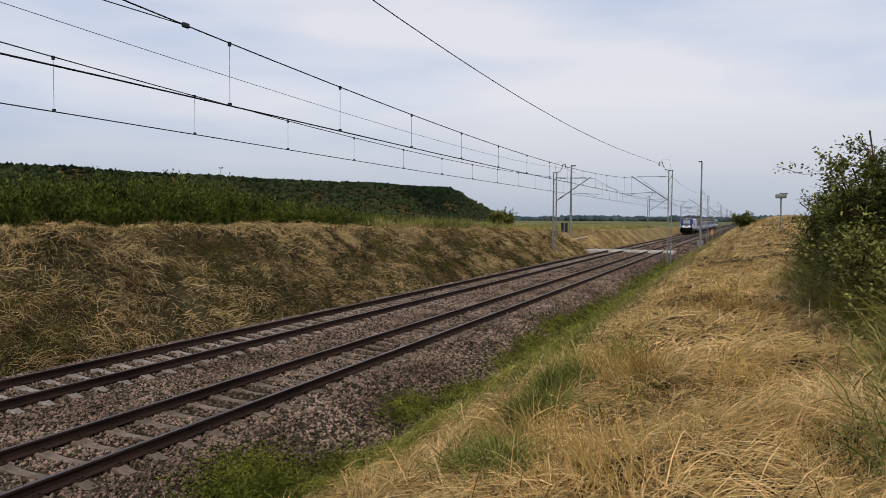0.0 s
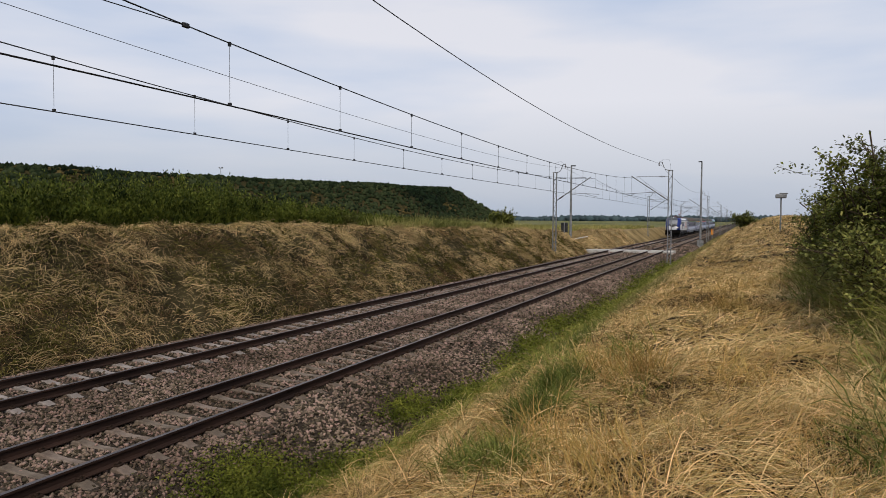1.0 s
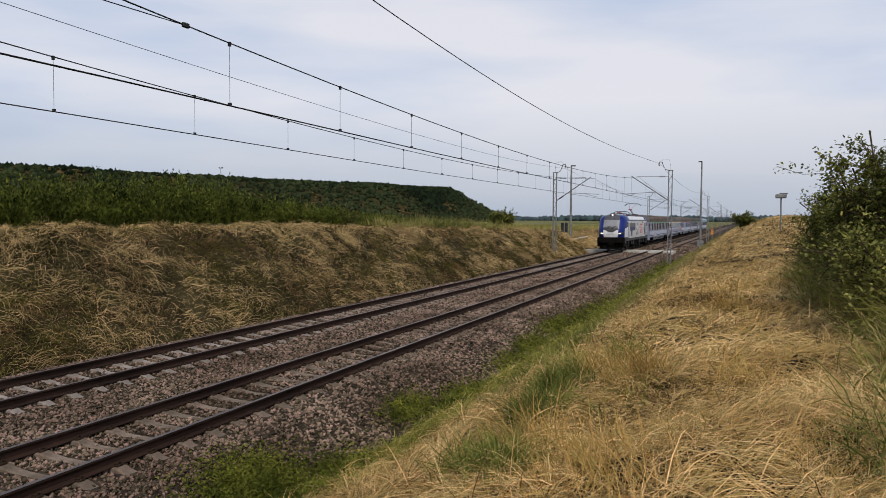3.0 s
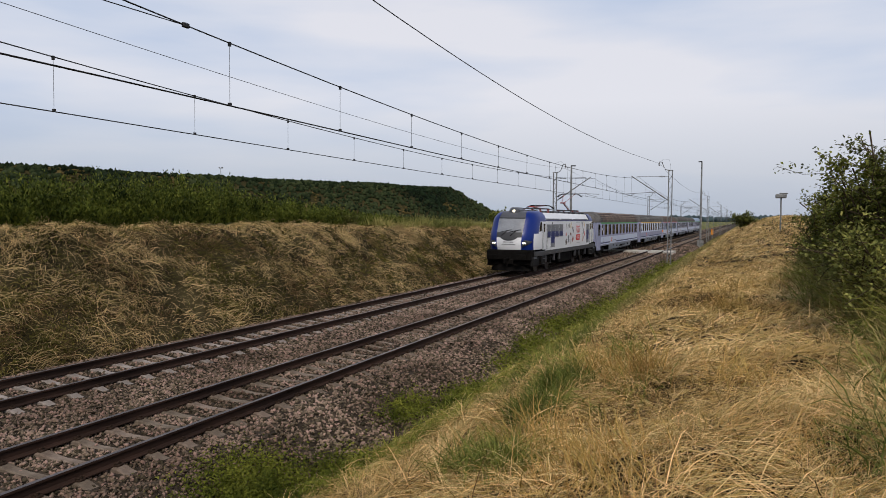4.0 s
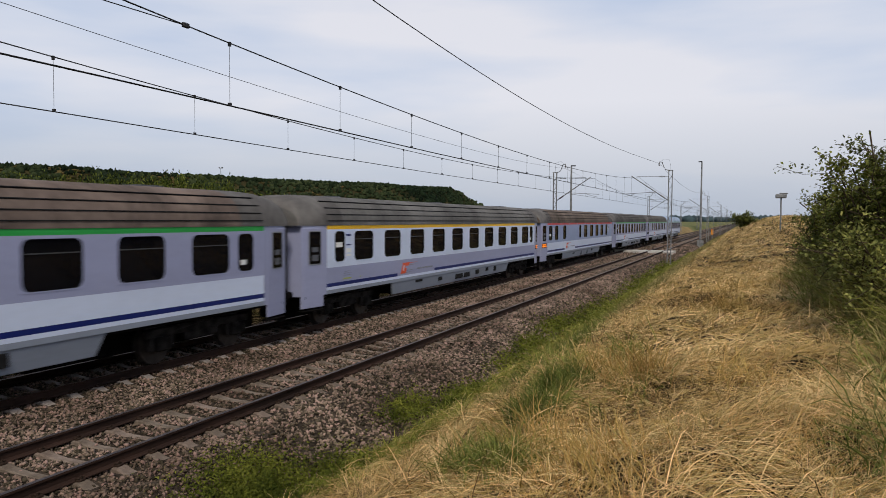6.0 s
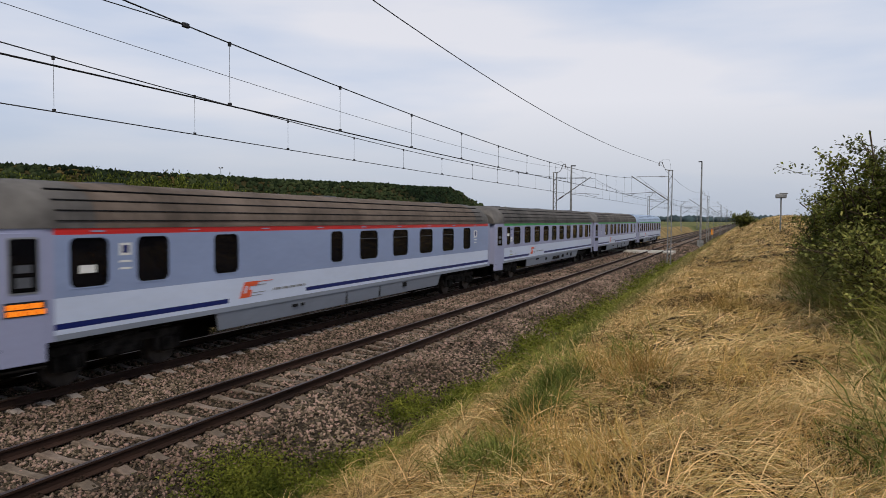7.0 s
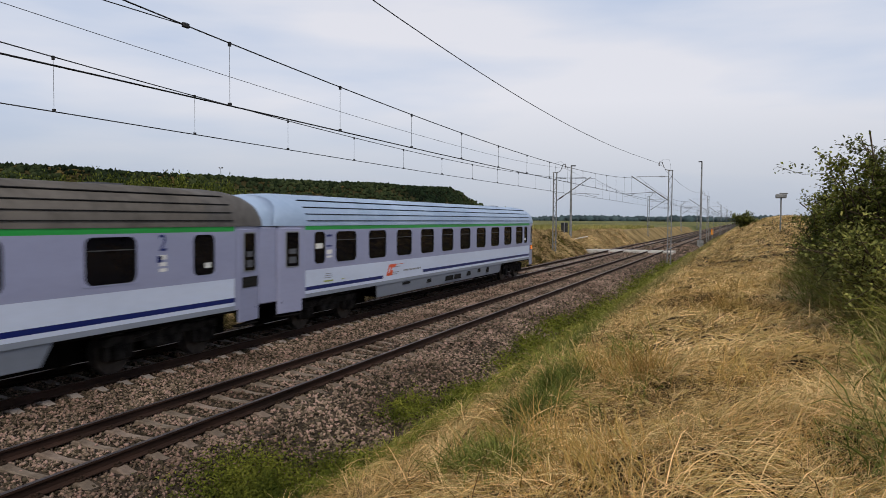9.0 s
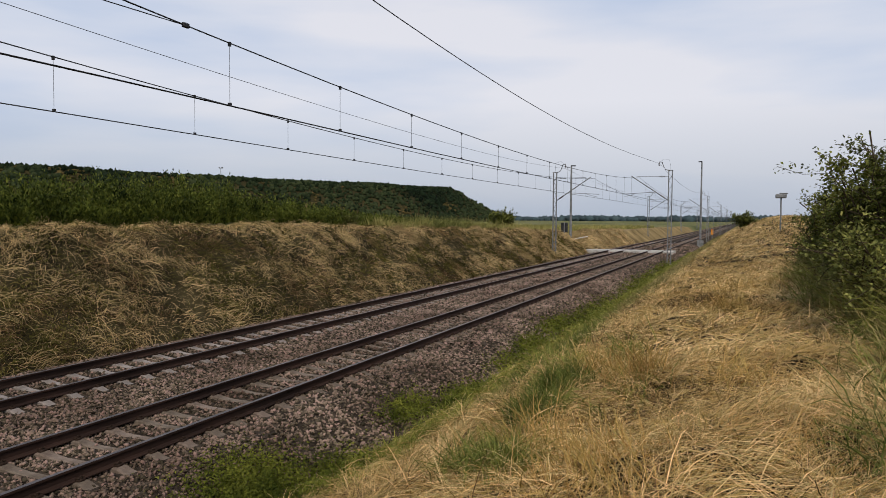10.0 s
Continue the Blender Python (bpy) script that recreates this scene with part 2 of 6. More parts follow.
# ---- ballast bed and its stones
TRACKS = {"near": 0.0, "far": -4.1015}
bed_pts = [(-6.75, -0.8), (-6.6, -0.55), (-5.95, -0.24), (-5.55, -0.23), (-5.4, -0.23), (-2.8, -0.23), (-2.05, -0.25), (-1.3, -0.23), (1.4, -0.23), (1.75, -0.26), (2.75, -0.72), (2.85, -0.8)]
bed = finish(extrude_profile(bed_pts, -420, 1800), "ballast_bed", M_SHADEDBED)
tagged(bed, "grey-brown crushed stone ballast bed under both tracks, darkened for shade", "ballast", kind="structure")


def bed_z(x):
    return np.interp(x, [-6.75, -6.6, -5.95, -5.4, -2.8, -2.05, -1.3, 1.4, 1.75, 2.75, 3.0], [-0.8, -0.55, -0.24, -0.23, -0.23, -0.25, -0.23, -0.23, -0.26, -0.72, -0.8])


def stones(name, n, y0, y1, size, power):
    """Crushed stones with eight crooked faces each, thinning out with distance."""
    y = y0 + (y1 - y0) * RNG.random(n) ** power
    x = RNG.uniform(-6.7, 2.95, n)
    # most stones that would lie on a sleeper have rolled off it
    bare = np.zeros(n, bool)
    for cx, ph in ((0.0, 0.0), (-4.1015, 0.2)):
        d = np.abs((y - 7.21 - ph + 0.30635) % 0.6127 - 0.30635)
        bare |= (np.abs(x - cx) < 1.2) & (d < (0.14 if cx else 0.125))
    ok = ~bare | (RNG.random(n) < 0.03)
    x, y = x[ok], y[ok]
    n = len(x)
    s = size * RNG.uniform(0.55, 1.5, n) * (1 + y / 50)
    base = np.array([[1, 0, 0], [0, 1, 0], [-1, 0, 0], [0, -1, 0], [0, 0, 1], [0, 0, -1]], float)
    tri = np.array([[0, 1, 4], [1, 2, 4], [2, 3, 4], [3, 0, 4], [1, 0, 5], [2, 1, 5], [3, 2, 5], [0, 3, 5]])
    v = base[None] * RNG.uniform(0.55, 1.15, (n, 6, 3)) + RNG.normal(0, 0.22, (n, 6, 3))
    ang = RNG.uniform(0, 6.28, n)
    tilt = RNG.normal(0, 0.5, n)
    c, sn, ct, st = np.cos(ang), np.sin(ang), np.cos(tilt), np.sin(tilt)
    vy = v[..., 1] * ct[:, None] - v[..., 2] * st[:, None]
    vz = v[..., 1] * st[:, None] + v[..., 2] * ct[:, None]
    vx = v[..., 0] * c[:, None] - vy * sn[:, None]
    vy = v[..., 0] * sn[:, None] + vy * c[:, None]
    z = bed_z(x) + s * 0.15 + RNG.uniform(-0.3, 0.55, n) * s
    v = np.stack([vx * s[:, None] + x[:, None], vy * s[:, None] + y[:, None], vz * s[:, None] * 0.8 + z[:, None]], -1)
    f = tri[None] + (np.arange(n) * 6)[:, None, None]
    # far stones sit in the bed with their undersides buried
    f = np.concatenate([f[:, :4].reshape(-1, 3), f[y < 17, 4:].reshape(-1, 3)])
    return tagged(from_arrays(name, v.reshape(-1, 3), f, M_STONE), "loose grey and brown crushed granite track ballast", "ballast stones", kind="stuff")


stones("ballast_stones", 126000, 3.5, 46, 0.030, 1.5)
stones("ballast_stones", 20000, 44, 110, 0.03, 1.3)


# ---- tracks: rails and concrete sleepers
def rail_section():
    half = [(0.036, 0.0), (0.036, -0.03), (0.03, -0.04), (0.009, -0.05), (0.009, -0.135), (0.03, -0.148), (0.075, -0.16), (0.075, -0.172)]
    return half + [(-x, z) for x, z in half[::-1]]


def rail_bm(y0, y1):
    bm = extrude_profile([(x * 0.96 if z == 0 else x, z - 0.001 if z == 0 else z) for x, z in rail_section()], y0, y1)
    for f in bm.faces:
        if f.normal.z > 0.9 and f.calc_center_median().z > -0.01:
            f.material_index = 1
    return bm


def sleeper_bm():
    """A pre-stressed concrete sleeper: high rail seats, sunk middle, sloped sides."""
    bm = bmesh.new()
    secs = [(-1.3, -0.26, 0.09), (-1.22, -0.25, 0.095), (-1.02, -0.215, 0.1), (-0.9, -0.172, 0.1), (-0.6, -0.172, 0.1), (-0.45, -0.195, 0.09), (-0.2, -0.218, 0.082), (0.2, -0.218, 0.082), (0.45, -0.195, 0.09), (0.6, -0.172, 0.1), (0.9, -0.172, 0.1), (1.02, -0.215, 0.1), (1.22, -0.25, 0.095), (1.3, -0.26, 0.09)]
    rings = []
    for x, z, w in secs:
        rings.append([bm.verts.new(p) for p in ((x, -w - 0.02, -0.37), (x, -w, z - 0.015), (x, -w + 0.025, z), (x, w - 0.025, z), (x, w, z - 0.015), (x, w + 0.02, -0.37))])
    for a, b in zip(rings, rings[1:]):
        for k in range(5):
            bm.faces.new((a[k], b[k], b[k + 1], a[k + 1]))
    bm.faces.new(rings[0]), bm.faces.new(rings[-1][::-1])
    bmesh.ops.recalc_face_normals(bm, faces=bm.faces[:])
    return bm


def clip_bm():
    bm = box(0.06, 0.135, -0.055, 0.055, -0.175, -0.14, 0.008)
    tube((0.1, 0, -0.17), (0.1, 0, -0.105), 0.016, n=6, bm=bm)
    tube((0.05, -0.04, -0.135), (0.12, -0.04, -0.125), 0.009, n=5, bm=bm)
    tube((0.05, 0.04, -0.135), (0.12, 0.04, -0.125), 0.009, n=5, bm=bm)
    return bm


SL_MESH = bpy.data.meshes.new("sleeper")
_b = sleeper_bm(); _b.normal_update(); _b.to_mesh(SL_MESH); _b.free()
SL_MESH.materials.append(M_SLEEPER)
SL_PALE = SL_MESH.copy()
SL_PALE.materials[0] = M_SLEEPER_PALE
CL_MESH = bpy.data.meshes.new("rail_fastening")
_b = clip_bm(); _b.normal_update(); _b.to_mesh(CL_MESH); _b.free()
CL_MESH.materials.append(M_CLIP)
SP, Y_SL = 0.6127, 7.09 + 0.12


def track(cx, phase, note):
    tr = empty("railway_track", pose(cx, 0, 0))
    tagged(tr, note, "railway track", "pair of tracks", kind="structure")
    for s in (-1, 1):
        ob = finish(rail_bm(-420, 1800), "rail", [M_RAIL, M_RAILTOP], tr)
        ob.location = (s * 0.7535, 0, 0)
        tagged(ob, "rust-brown steel rail with a worn running surface")
    first = math.floor((2.0 - Y_SL - phase) / SP)
    for i in range(190):
        y = Y_SL + phase + (first + i) * SP
        j = random.uniform(-0.012, 0.012)
        share("sleeper", SL_MESH if cx == 0 else SL_PALE, tr, pose(j, y + random.uniform(-0.012, 0.012), random.uniform(-0.006, 0.004), 0, 0, random.uniform(-0.4, 0.4)))
        if i < 70:
            for r in (-0.7535, 0.7535):
                for s in (0, 180):
                    share("rail_fastening", CL_MESH, tr, pose(r, y, 0, 0, 0, s))
    rest = bmesh.new()
    y = Y_SL + phase + (first + 190) * SP
    while y < 420:
        box(-1.3, 1.3, y - 0.12, y + 0.12, -0.3, -0.19, bm=rest)
        y += SP
    y = Y_SL + phase + (first - 1) * SP
    while y > -60:
        box(-1.3, 1.3, y - 0.12, y + 0.12, -0.3, -0.19, bm=rest)
        y -= SP
    tagged(finish(rest, "sleeper_row", M_SLEEPER, tr), kind="stuff")
    return tr


track(TRACKS["near"], 0.0, "railway track of rusty rails on dusty concrete sleepers")
track(TRACKS["far"], 0.2, "railway track of dark rails on pale concrete sleepers")


# ---- overhead line
MAST_Y = [-2.0, 66.0, 137.0, 211.0, 285.0, 366.0, 440.0, 514.0, 590.0, 665.0, 740.0]
ML, MR = -7.75, 2.62


def lattice_mast(x, y, side, tall=7.65):
    """Two channel legs with cross lacing, a cantilever, a feeder bracket; side: +1 stands right of its track and reaches left."""
    m = empty("catenary_mast", pose(x, y, 0))
    base = -0.85
    d = -side
    part("footing", box(-0.35, 0.35, -0.3, 0.3, base - 0.3, base + 0.22, 0.03), M_CONC, m, "concrete footing block")
    for s in (-1, 1):
        bm = box(s * 0.15 - 0.035, s * 0.15 + 0.035, -0.09, -0.075, base, tall)
        box(s * 0.15 - 0.035, s * 0.15 + 0.035, 0.075, 0.09, base, tall, bm=bm)
        box(s * 0.18 - 0.008, s * 0.18 + 0.008, -0.075, 0.075, base, tall, bm=bm)
        part("leg", bm, M_GALV, m)
    lac = bmesh.new()
    z, flip = base + 0.1, 1
    while z < tall - 0.5:
        for yy in (-0.082, 0.082):
            tube((-0.15 * flip, yy, z), (0.15 * flip, yy, z + 0.42), 0.014, n=4, bm=lac)
        z, flip = z + 0.42, -flip
    part("lacing", lac, M_GALV, m)
    part("cap", box(-0.22, 0.22, -0.12, 0.12, tall, tall + 0.06, 0.01), M_GALV, m)
    part("cantilever_tube", tube((d * 0.2, 0, 5.08), (d * 3.35, 0, 7.22), 0.045), M_GALV, m)
    tie = tube((d * 0.2, 0, 7.15), (d * 2.9, 0, 7.18), 0.018, n=6)
    for k in range(5):
        tube((d * (0.5 + 0.11 * k), 0, 7.15), (d * (0.56 + 0.11 * k), 0, 7.15), 0.06, n=8, bm=tie)
    part("top_tie", tie, M_GALV, m)
    arm = tube((d * 1.25, 0, 5.78), (d * 4.15, 0, 5.62), 0.022, n=6)
    tube((d * 2.9, 0, 5.66), (d * 4.0, 0, 5.36), 0.014, n=6, bm=arm)
    tube((d * 1.25, 0, 5.78), (d * 1.6, 0, 6.05), 0.018, n=6, bm=arm)
    part("registration_arm", arm, M_GALV, m)
    ins = bmesh.new()
    for k in range(7):
        q = 0.25 + 0.055 * k
        a = V((d * (0.2 + q), 0, 5.08 + q * 0.68))
        tube(a, a + V((d * 0.03, 0, 0.02)), 0.075, n=8, bm=ins)
    part("insulator", ins, M_INSUL, m)
    part("feeder_bracket", strand([(0, 0, tall), (d * 0.2, 0, tall + 0.06), (d * 0.42, 0, tall + 0.1), (d * 0.6, 0, tall + 0.4), (d * 0.72, 0, tall + 0.76), (d * 0.98, 0, tall + 0.8)], 0.04, 6), M_GALV, m)
    fi = bmesh.new()
    for k in range(5):
        tube((d * 0.98, 0, tall + 0.74 - 0.06 * k), (d * 0.98, 0, tall + 0.70 - 0.06 * k), 0.06, n=8, bm=fi)
    part("feeder_insulator", fi, M_INSUL, m)
    part("jumper_loop", strand([(d * 0.9, 0, tall + 0.8), (d * 0.55, 0, tall + 1.05), (d * 0.1, 0, tall + 0.95), (0.0, 0, tall + 0.4), (0.0, 0, tall)], 0.01, 4), M_WIRE, m)
    if 60 < y < 70:
        part("base_strut", tube((side * 0.2, -0.12, base), (side * 0.6, -0.1, base - 0.02), 0.04), M_GALV, m)
    return tagged(m, "grey galvanised lattice catenary mast beside the track", "catenary mast", "catenary masts")


for y in MAST_Y:
    lattice_mast(MR, y, 1)
    lattice_mast(ML, y, -1)


def hang(y, za, zm):
    """Height of a wire that is za at the masts and zm halfway between them."""
    for y0, y1 in zip(MAST_Y, MAST_Y[1:]):
        if y0 <= y <= y1:
            return zm + (za - zm) * ((2 * y - y0 - y1) / (y1 - y0)) ** 2
    return za


def contact_z(cx, y):
    """Height of the contact wires, which sag a little in the first span."""
    if cx == 0:
        return float(np.interp(y, [-2, 10, 18, 26, 45, 66], [5.34, 5.32, 5.275, 5.25, 5.28, 5.33]))
    return float(np.interp(y, [-2, 10, 18, 26, 45, 66], [5.39, 5.375, 5.34, 5.305, 5.31, 5.33]))


def overhead(cx, first, step, note):
    c = empty("overhead_line", pose(cx, 0, 0))
    tagged(c, note, "overhead line", "overhead lines")
    ys = list(np.arange(-2, 80, 2.0)) + list(np.arange(80, 741, 6.0))
    part("messenger_wire", strand([(0, y, hang(y, 7.07, 6.04)) for y in ys], 0.013, 5), M_WIRE, c)
    for dx in (-0.022, 0.022):
        part("contact_wire", strand([(dx, y, contact_z(cx, y)) for y in (-2, 8, 14, 20, 28, 40, 52, 66, 137, 211, 285, 366, 440, 514, 590, 740)], 0.009, 5), M_WIRE, c)
    for y0, y1 in zip(MAST_Y, MAST_Y[1:]):
        steps = 17 if y0 < 250 else 6
        spots = [y0 + (y1 - y0) * k / steps for k in range(1, steps)]
        if y0 < 0:
            spots = [first + step * k for k in range(14)]
        for y in spots:
            z, zc = hang(y, 7.07, 6.04), contact_z(cx, y)
            bm = tube((0, y, zc + 0.005), (0, y, z), 0.005, n=4)
            box(-0.02, 0.02, y - 0.025, y + 0.025, z - 0.06, z + 0.02, bm=bm)
            box(-0.03, 0.03, y - 0.02, y + 0.02, zc - 0.01, zc + 0.05, bm=bm)
            part("dropper", bm, M_WIRE, c)
    if cx == 0:
        part("stitch_wire", strand([(0, -2, 6.1), (0, 4, 6.33), (0, 9.5, hang(9.5, 7.07, 6.04))], 0.009, 5), M_WIRE, c)
        part("clamp", box(-0.03, 0.03, 9.42, 9.56, hang(9.5, 7.07, 6.04) - 0.04, hang(9.5, 7.07, 6.04) + 0.04, 0.01), M_WIRE, c)
    return c


overhead(0.0, 10.6, 3.87, "dark catenary and twin contact wires over the track")
overhead(TRACKS["far"], 10.25, 3.99, "dark catenary and contact wires over the outer track")
# feeder wires: the first span sags as a cubic about y = 30, the others evenly
for x, sag, thick in ((MR - 0.98, (-1.36e-05, 0.0011849, 0.0018823, 7.3470912), 0.0125), (ML + 0.95, (3.7e-06, 0.0006109, -0.0145345, 7.6082484), 0.0085)):
    ys = list(np.arange(-2, 66, 2.0)) + list(np.arange(66, 741, 6.0))
    end = float(np.polyval(sag, 36))
    pts = [(x, y, float(np.polyval(sag, y - 30)) if y < 66 else hang(y, end, end - 0.85)) for y in ys]
    tagged(finish(strand(pts, thick, 5), "feeder_wire", M_WIRE), "thin dark feeder wire strung between mast tops", "feeder wire", "feeder wires")


# ---- level crossing and line-side posts
def lamp_post(x, y, z0, top, arm, note, box_low):
    p = empty("lamp_post", pose(x, y, 0))
    part("base", box(-0.22, 0.22, -0.22, 0.22, z0 - 0.3, z0 + 0.12, 0.03), M_CONC, p)
    part("pole", tube((0, 0, z0), (0, 0, top), 0.17, 0.1, 10), M_GALV, p)
    part("lamp_head", box(min(0, arm) - 0.06, max(0, arm) + 0.06, -0.13, 0.13, top - 0.02, top + 0.12, 0.03), M_DARKBOX, p)
    if box_low:
        part("cabinet", box(-0.45, 0.45, -0.3, 0.3, z0 + 0.1, z0 + 0.95, 0.03), M_GALV, p, "grey steel cabinet at its foot")
    return tagged(p, note, "lamp post")


lamp_post(2.75, 112.0, -0.6, 11.9, -0.4, "slender grey lamp post with a dark head by the crossing", True)
lamp_post(-11.2, 88.0, 0.0, 9.9, 0.45, "pale concrete lamp post beside the level crossing", False)
cross = empty("level_crossing", pose(0, 79.6, 0))
for i, (x0, x1) in enumerate(((-10.6, -4.97), (-4.76, -3.44), (-3.23, -0.87), (-0.66, 0.66), (0.87, 1.9))):
    part("crossing_panel", box(x0, x1, -1.7, 1.7, -0.32, -0.004, 0.02), M_CONC, cross)
tagged(cross, "pale concrete panels of a small level crossing", "level crossing", kind="structure")
bar = empty("crossing_barrier", pose(-10.95, 87.0, 0.5))
part("drive_box", box(-0.3, 0.3, -0.25, 0.25, -0.55, 0.45, 0.04), M_GALV, bar)
part("arm", tube((-0.1, 0, 0.3), (2.1, 0, 0.75), 0.06, 0.045, 8), mat("white_paint", (0.55, 0.55, 0.53), (0.8, 0.8, 0.78), 2, 0.6), bar, "white barrier arm")
part("counterweight", box(-0.8, -0.25, -0.12, 0.12, 0.1, 0.5, 0.03), M_DARKBOX, bar)
tagged(bar, "grey barrier drive with a white arm at the crossing", "barrier")
sg = empty("signal_board", pose(-9.4, 77.0, 0))
part("post", tube((0, 0, 0.3), (0, 0, 3.0), 0.05), M_GALV, sg)
for s in (-0.22, 0.22):
    part("board", box(s - 0.16, s + 0.16, -0.06, 0.02, 1.9, 2.95, 0.02), M_DARKBOX, sg)
tagged(sg, "pair of narrow dark boards on a post", "sign")
op = empty("marker_post", pose(2.9, 150.0, -0.75))
part("post", tube((0, 0, 0), (0, 0, 2.4), 0.07), M_GALV, op)
part("board", box(-0.2, 0.2, -0.05, 0.05, 1.2, 2.3, 0.02), M_ORANGE, op)
tagged(op, "orange trackside marker on a short post", "marker post")


# ---- grass, weeds, bushes and the far hill
M_STRAW = leafy(mat("pale_straw", (0.44, 0.305, 0.118), (0.84, 0.645, 0.31), 0.5, 0.75, vary=0.5, fine=9), 0.12)
M_GOLD = leafy(mat("golden_dry_grass", (0.28, 0.185, 0.055), (0.54, 0.375, 0.125), 0.9, 0.8, vary=0.4, fine=9), 0.12)
M_BROWN = mat("brown_dead_grass", (0.045, 0.03, 0.015), (0.17, 0.11, 0.05), 0.9, 0.9, vary=0.4, fine=9)
M_SLOPE = leafy(mat("half_dry_slope_grass", (0.14, 0.125, 0.04), (0.43, 0.36, 0.145), 0.7, 0.8, vary=0.45, fine=8), 0.25)
M_BANKSTRAW = leafy(mat("weathered_bank_straw", (0.21, 0.148, 0.066), (0.60, 0.455, 0.225), 0.35, 0.85, vary=0.4, fine=7), 0.2)
M_OLIVE = leafy(mat("olive_grass", (0.035, 0.036, 0.008), (0.15, 0.13, 0.034), 0.6, 0.85, vary=0.4, fine=7), 0.25)
M_GREEN = leafy(mat("green_grass", (0.105, 0.125, 0.022), (0.36, 0.365, 0.082), 0.9, 0.75, vary=0.35, fine=8), 0.35)
M_TUFT = leafy(mat("long_green_grass", (0.075, 0.1, 0.02), (0.28, 0.30, 0.075), 0.9, 0.7, vary=0.4, fine=8), 0.35)
M_MOSS = leafy(mat("low_green_weeds", (0.05, 0.068, 0.010), (0.20, 0.215, 0.036), 1.4, 0.75, vary=0.35, fine=12), 0.3)
M_WEED = leafy(mat("tall_green_weeds", (0.012, 0.021, 0.004), (0.14, 0.17, 0.03), 0.8, 0.7, vary=0.55, fine=3), 0.3)
M_MEADOW = leafy(mat("yellow_green_meadow_grass", (0.15, 0.155, 0.045), (0.42, 0.375, 0.13), 0.09, 0.8, vary=0.3, fine=0.7), 0.3)
M_LEAF = leafy(mat("bush_leaf", (0.034, 0.046, 0.008), (0.185, 0.2, 0.04), 1.6, 0.65, spec=0.2, vary=0.4, fine=6), 0.3)
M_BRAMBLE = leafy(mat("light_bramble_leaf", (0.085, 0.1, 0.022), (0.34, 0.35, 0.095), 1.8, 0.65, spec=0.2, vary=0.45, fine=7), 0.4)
M_BARK = mat("grey_brown_bark", (0.035, 0.026, 0.018), (0.1, 0.075, 0.05), 6, 0.9, bump=0.4)
M_PINE = mat("dark_pine_foliage", (0.004, 0.008, 0.004), (0.014, 0.023, 0.009), 0.02, 0.9, vary=0.25, fine=0.3)
# scrub green is greyed a little, with the hill's haze in the colour
M_SCRUB = mat("hillside_scrub", (0.009, 0.017, 0.008), (0.038, 0.049, 0.02), 0.018, 0.9, vary=0.22, fine=0.25)
M_DRYSCRUB = mat("dry_hill_scrub", (0.028, 0.024, 0.010), (0.10, 0.078, 0.027), 0.03, 0.9, vary=0.4, fine=0.3)
M_HILL = mat("overgrown_spoil_slope", (0.008, 0.012, 0.005), (0.06, 0.048, 0.02), 0.018, 0.95, bump=0.6, bump_scale=0.4, fine=0.2)
# distance haze is put into the base colour of the far woods
M_FARWOOD = mat("hazy_far_woodland", (0.035, 0.055, 0.065), (0.06, 0.085, 0.09), 0.01, 0.95, vary=0.2)


def surface_frame(x, y):
    e = 0.15
    z = ground_z(x, y)
    dx, dy = (ground_z(x + e, y) - ground_z(x - e, y)) / (2 * e), (ground_z(x, y + e) - ground_z(x, y - e)) / (2 * e)
    n = np.stack([-dx, -dy, np.ones_like(z)], -1)
    return z, n / np.linalg.norm(n, axis=1, keepdims=True)


def blades(name, x, y, length, width, az, e0, e1, material, label, category, lift=0.0, floor=None):
    """Bent blades that taper to a tip; e0, e1: their rise over the ground at root and tip, in radians."""
    n = len(x)
    z, nor = surface_frame(x, y)
    if floor is not None:
        z, nor = floor(x), np.tile([0.0, 0, 1], (n, 1))
    t = np.stack([np.cos(az), np.sin(az), np.zeros(n)], -1)
    t = t - nor * (t * nor).sum(1, keepdims=True)
    t /= np.linalg.norm(t, axis=1, keepdims=True)
    side = np.cross(nor, t)
    roll = RNG.uniform(-0.9, 0.9, n)[:, None]
    p = np.stack([x, y, z + lift], -1)
    out = []
    for k in range(3):
        e = (e0 + (e1 - e0) * (k / 2.0))[:, None]
        d = t * np.cos(e) + nor * np.sin(e)
        w = (side * np.cos(roll) + np.cross(d, side) * np.sin(roll)) * (width * (1.0, 0.85, 0.55)[k] * 0.5)[:, None]
        out += [p - w, p + w]
        p = p + d * (length / 3.0)[:, None]
    out.append(p)
    v = np.stack(out, 1).reshape(-1, 3)
    tri = np.array([[0, 1, 3], [0, 3, 2], [2, 3, 5], [2, 5, 4], [4, 5, 6]])
    f = (tri[None] + (np.arange(n) * 7)[:, None, None]).reshape(-1, 3)
    return tagged(from_arrays(name, v, f, material), label, category, kind="stuff")


def keep(x, y, chance):
    k = RNG.random(len(x)) < chance
    return x[k], y[k]


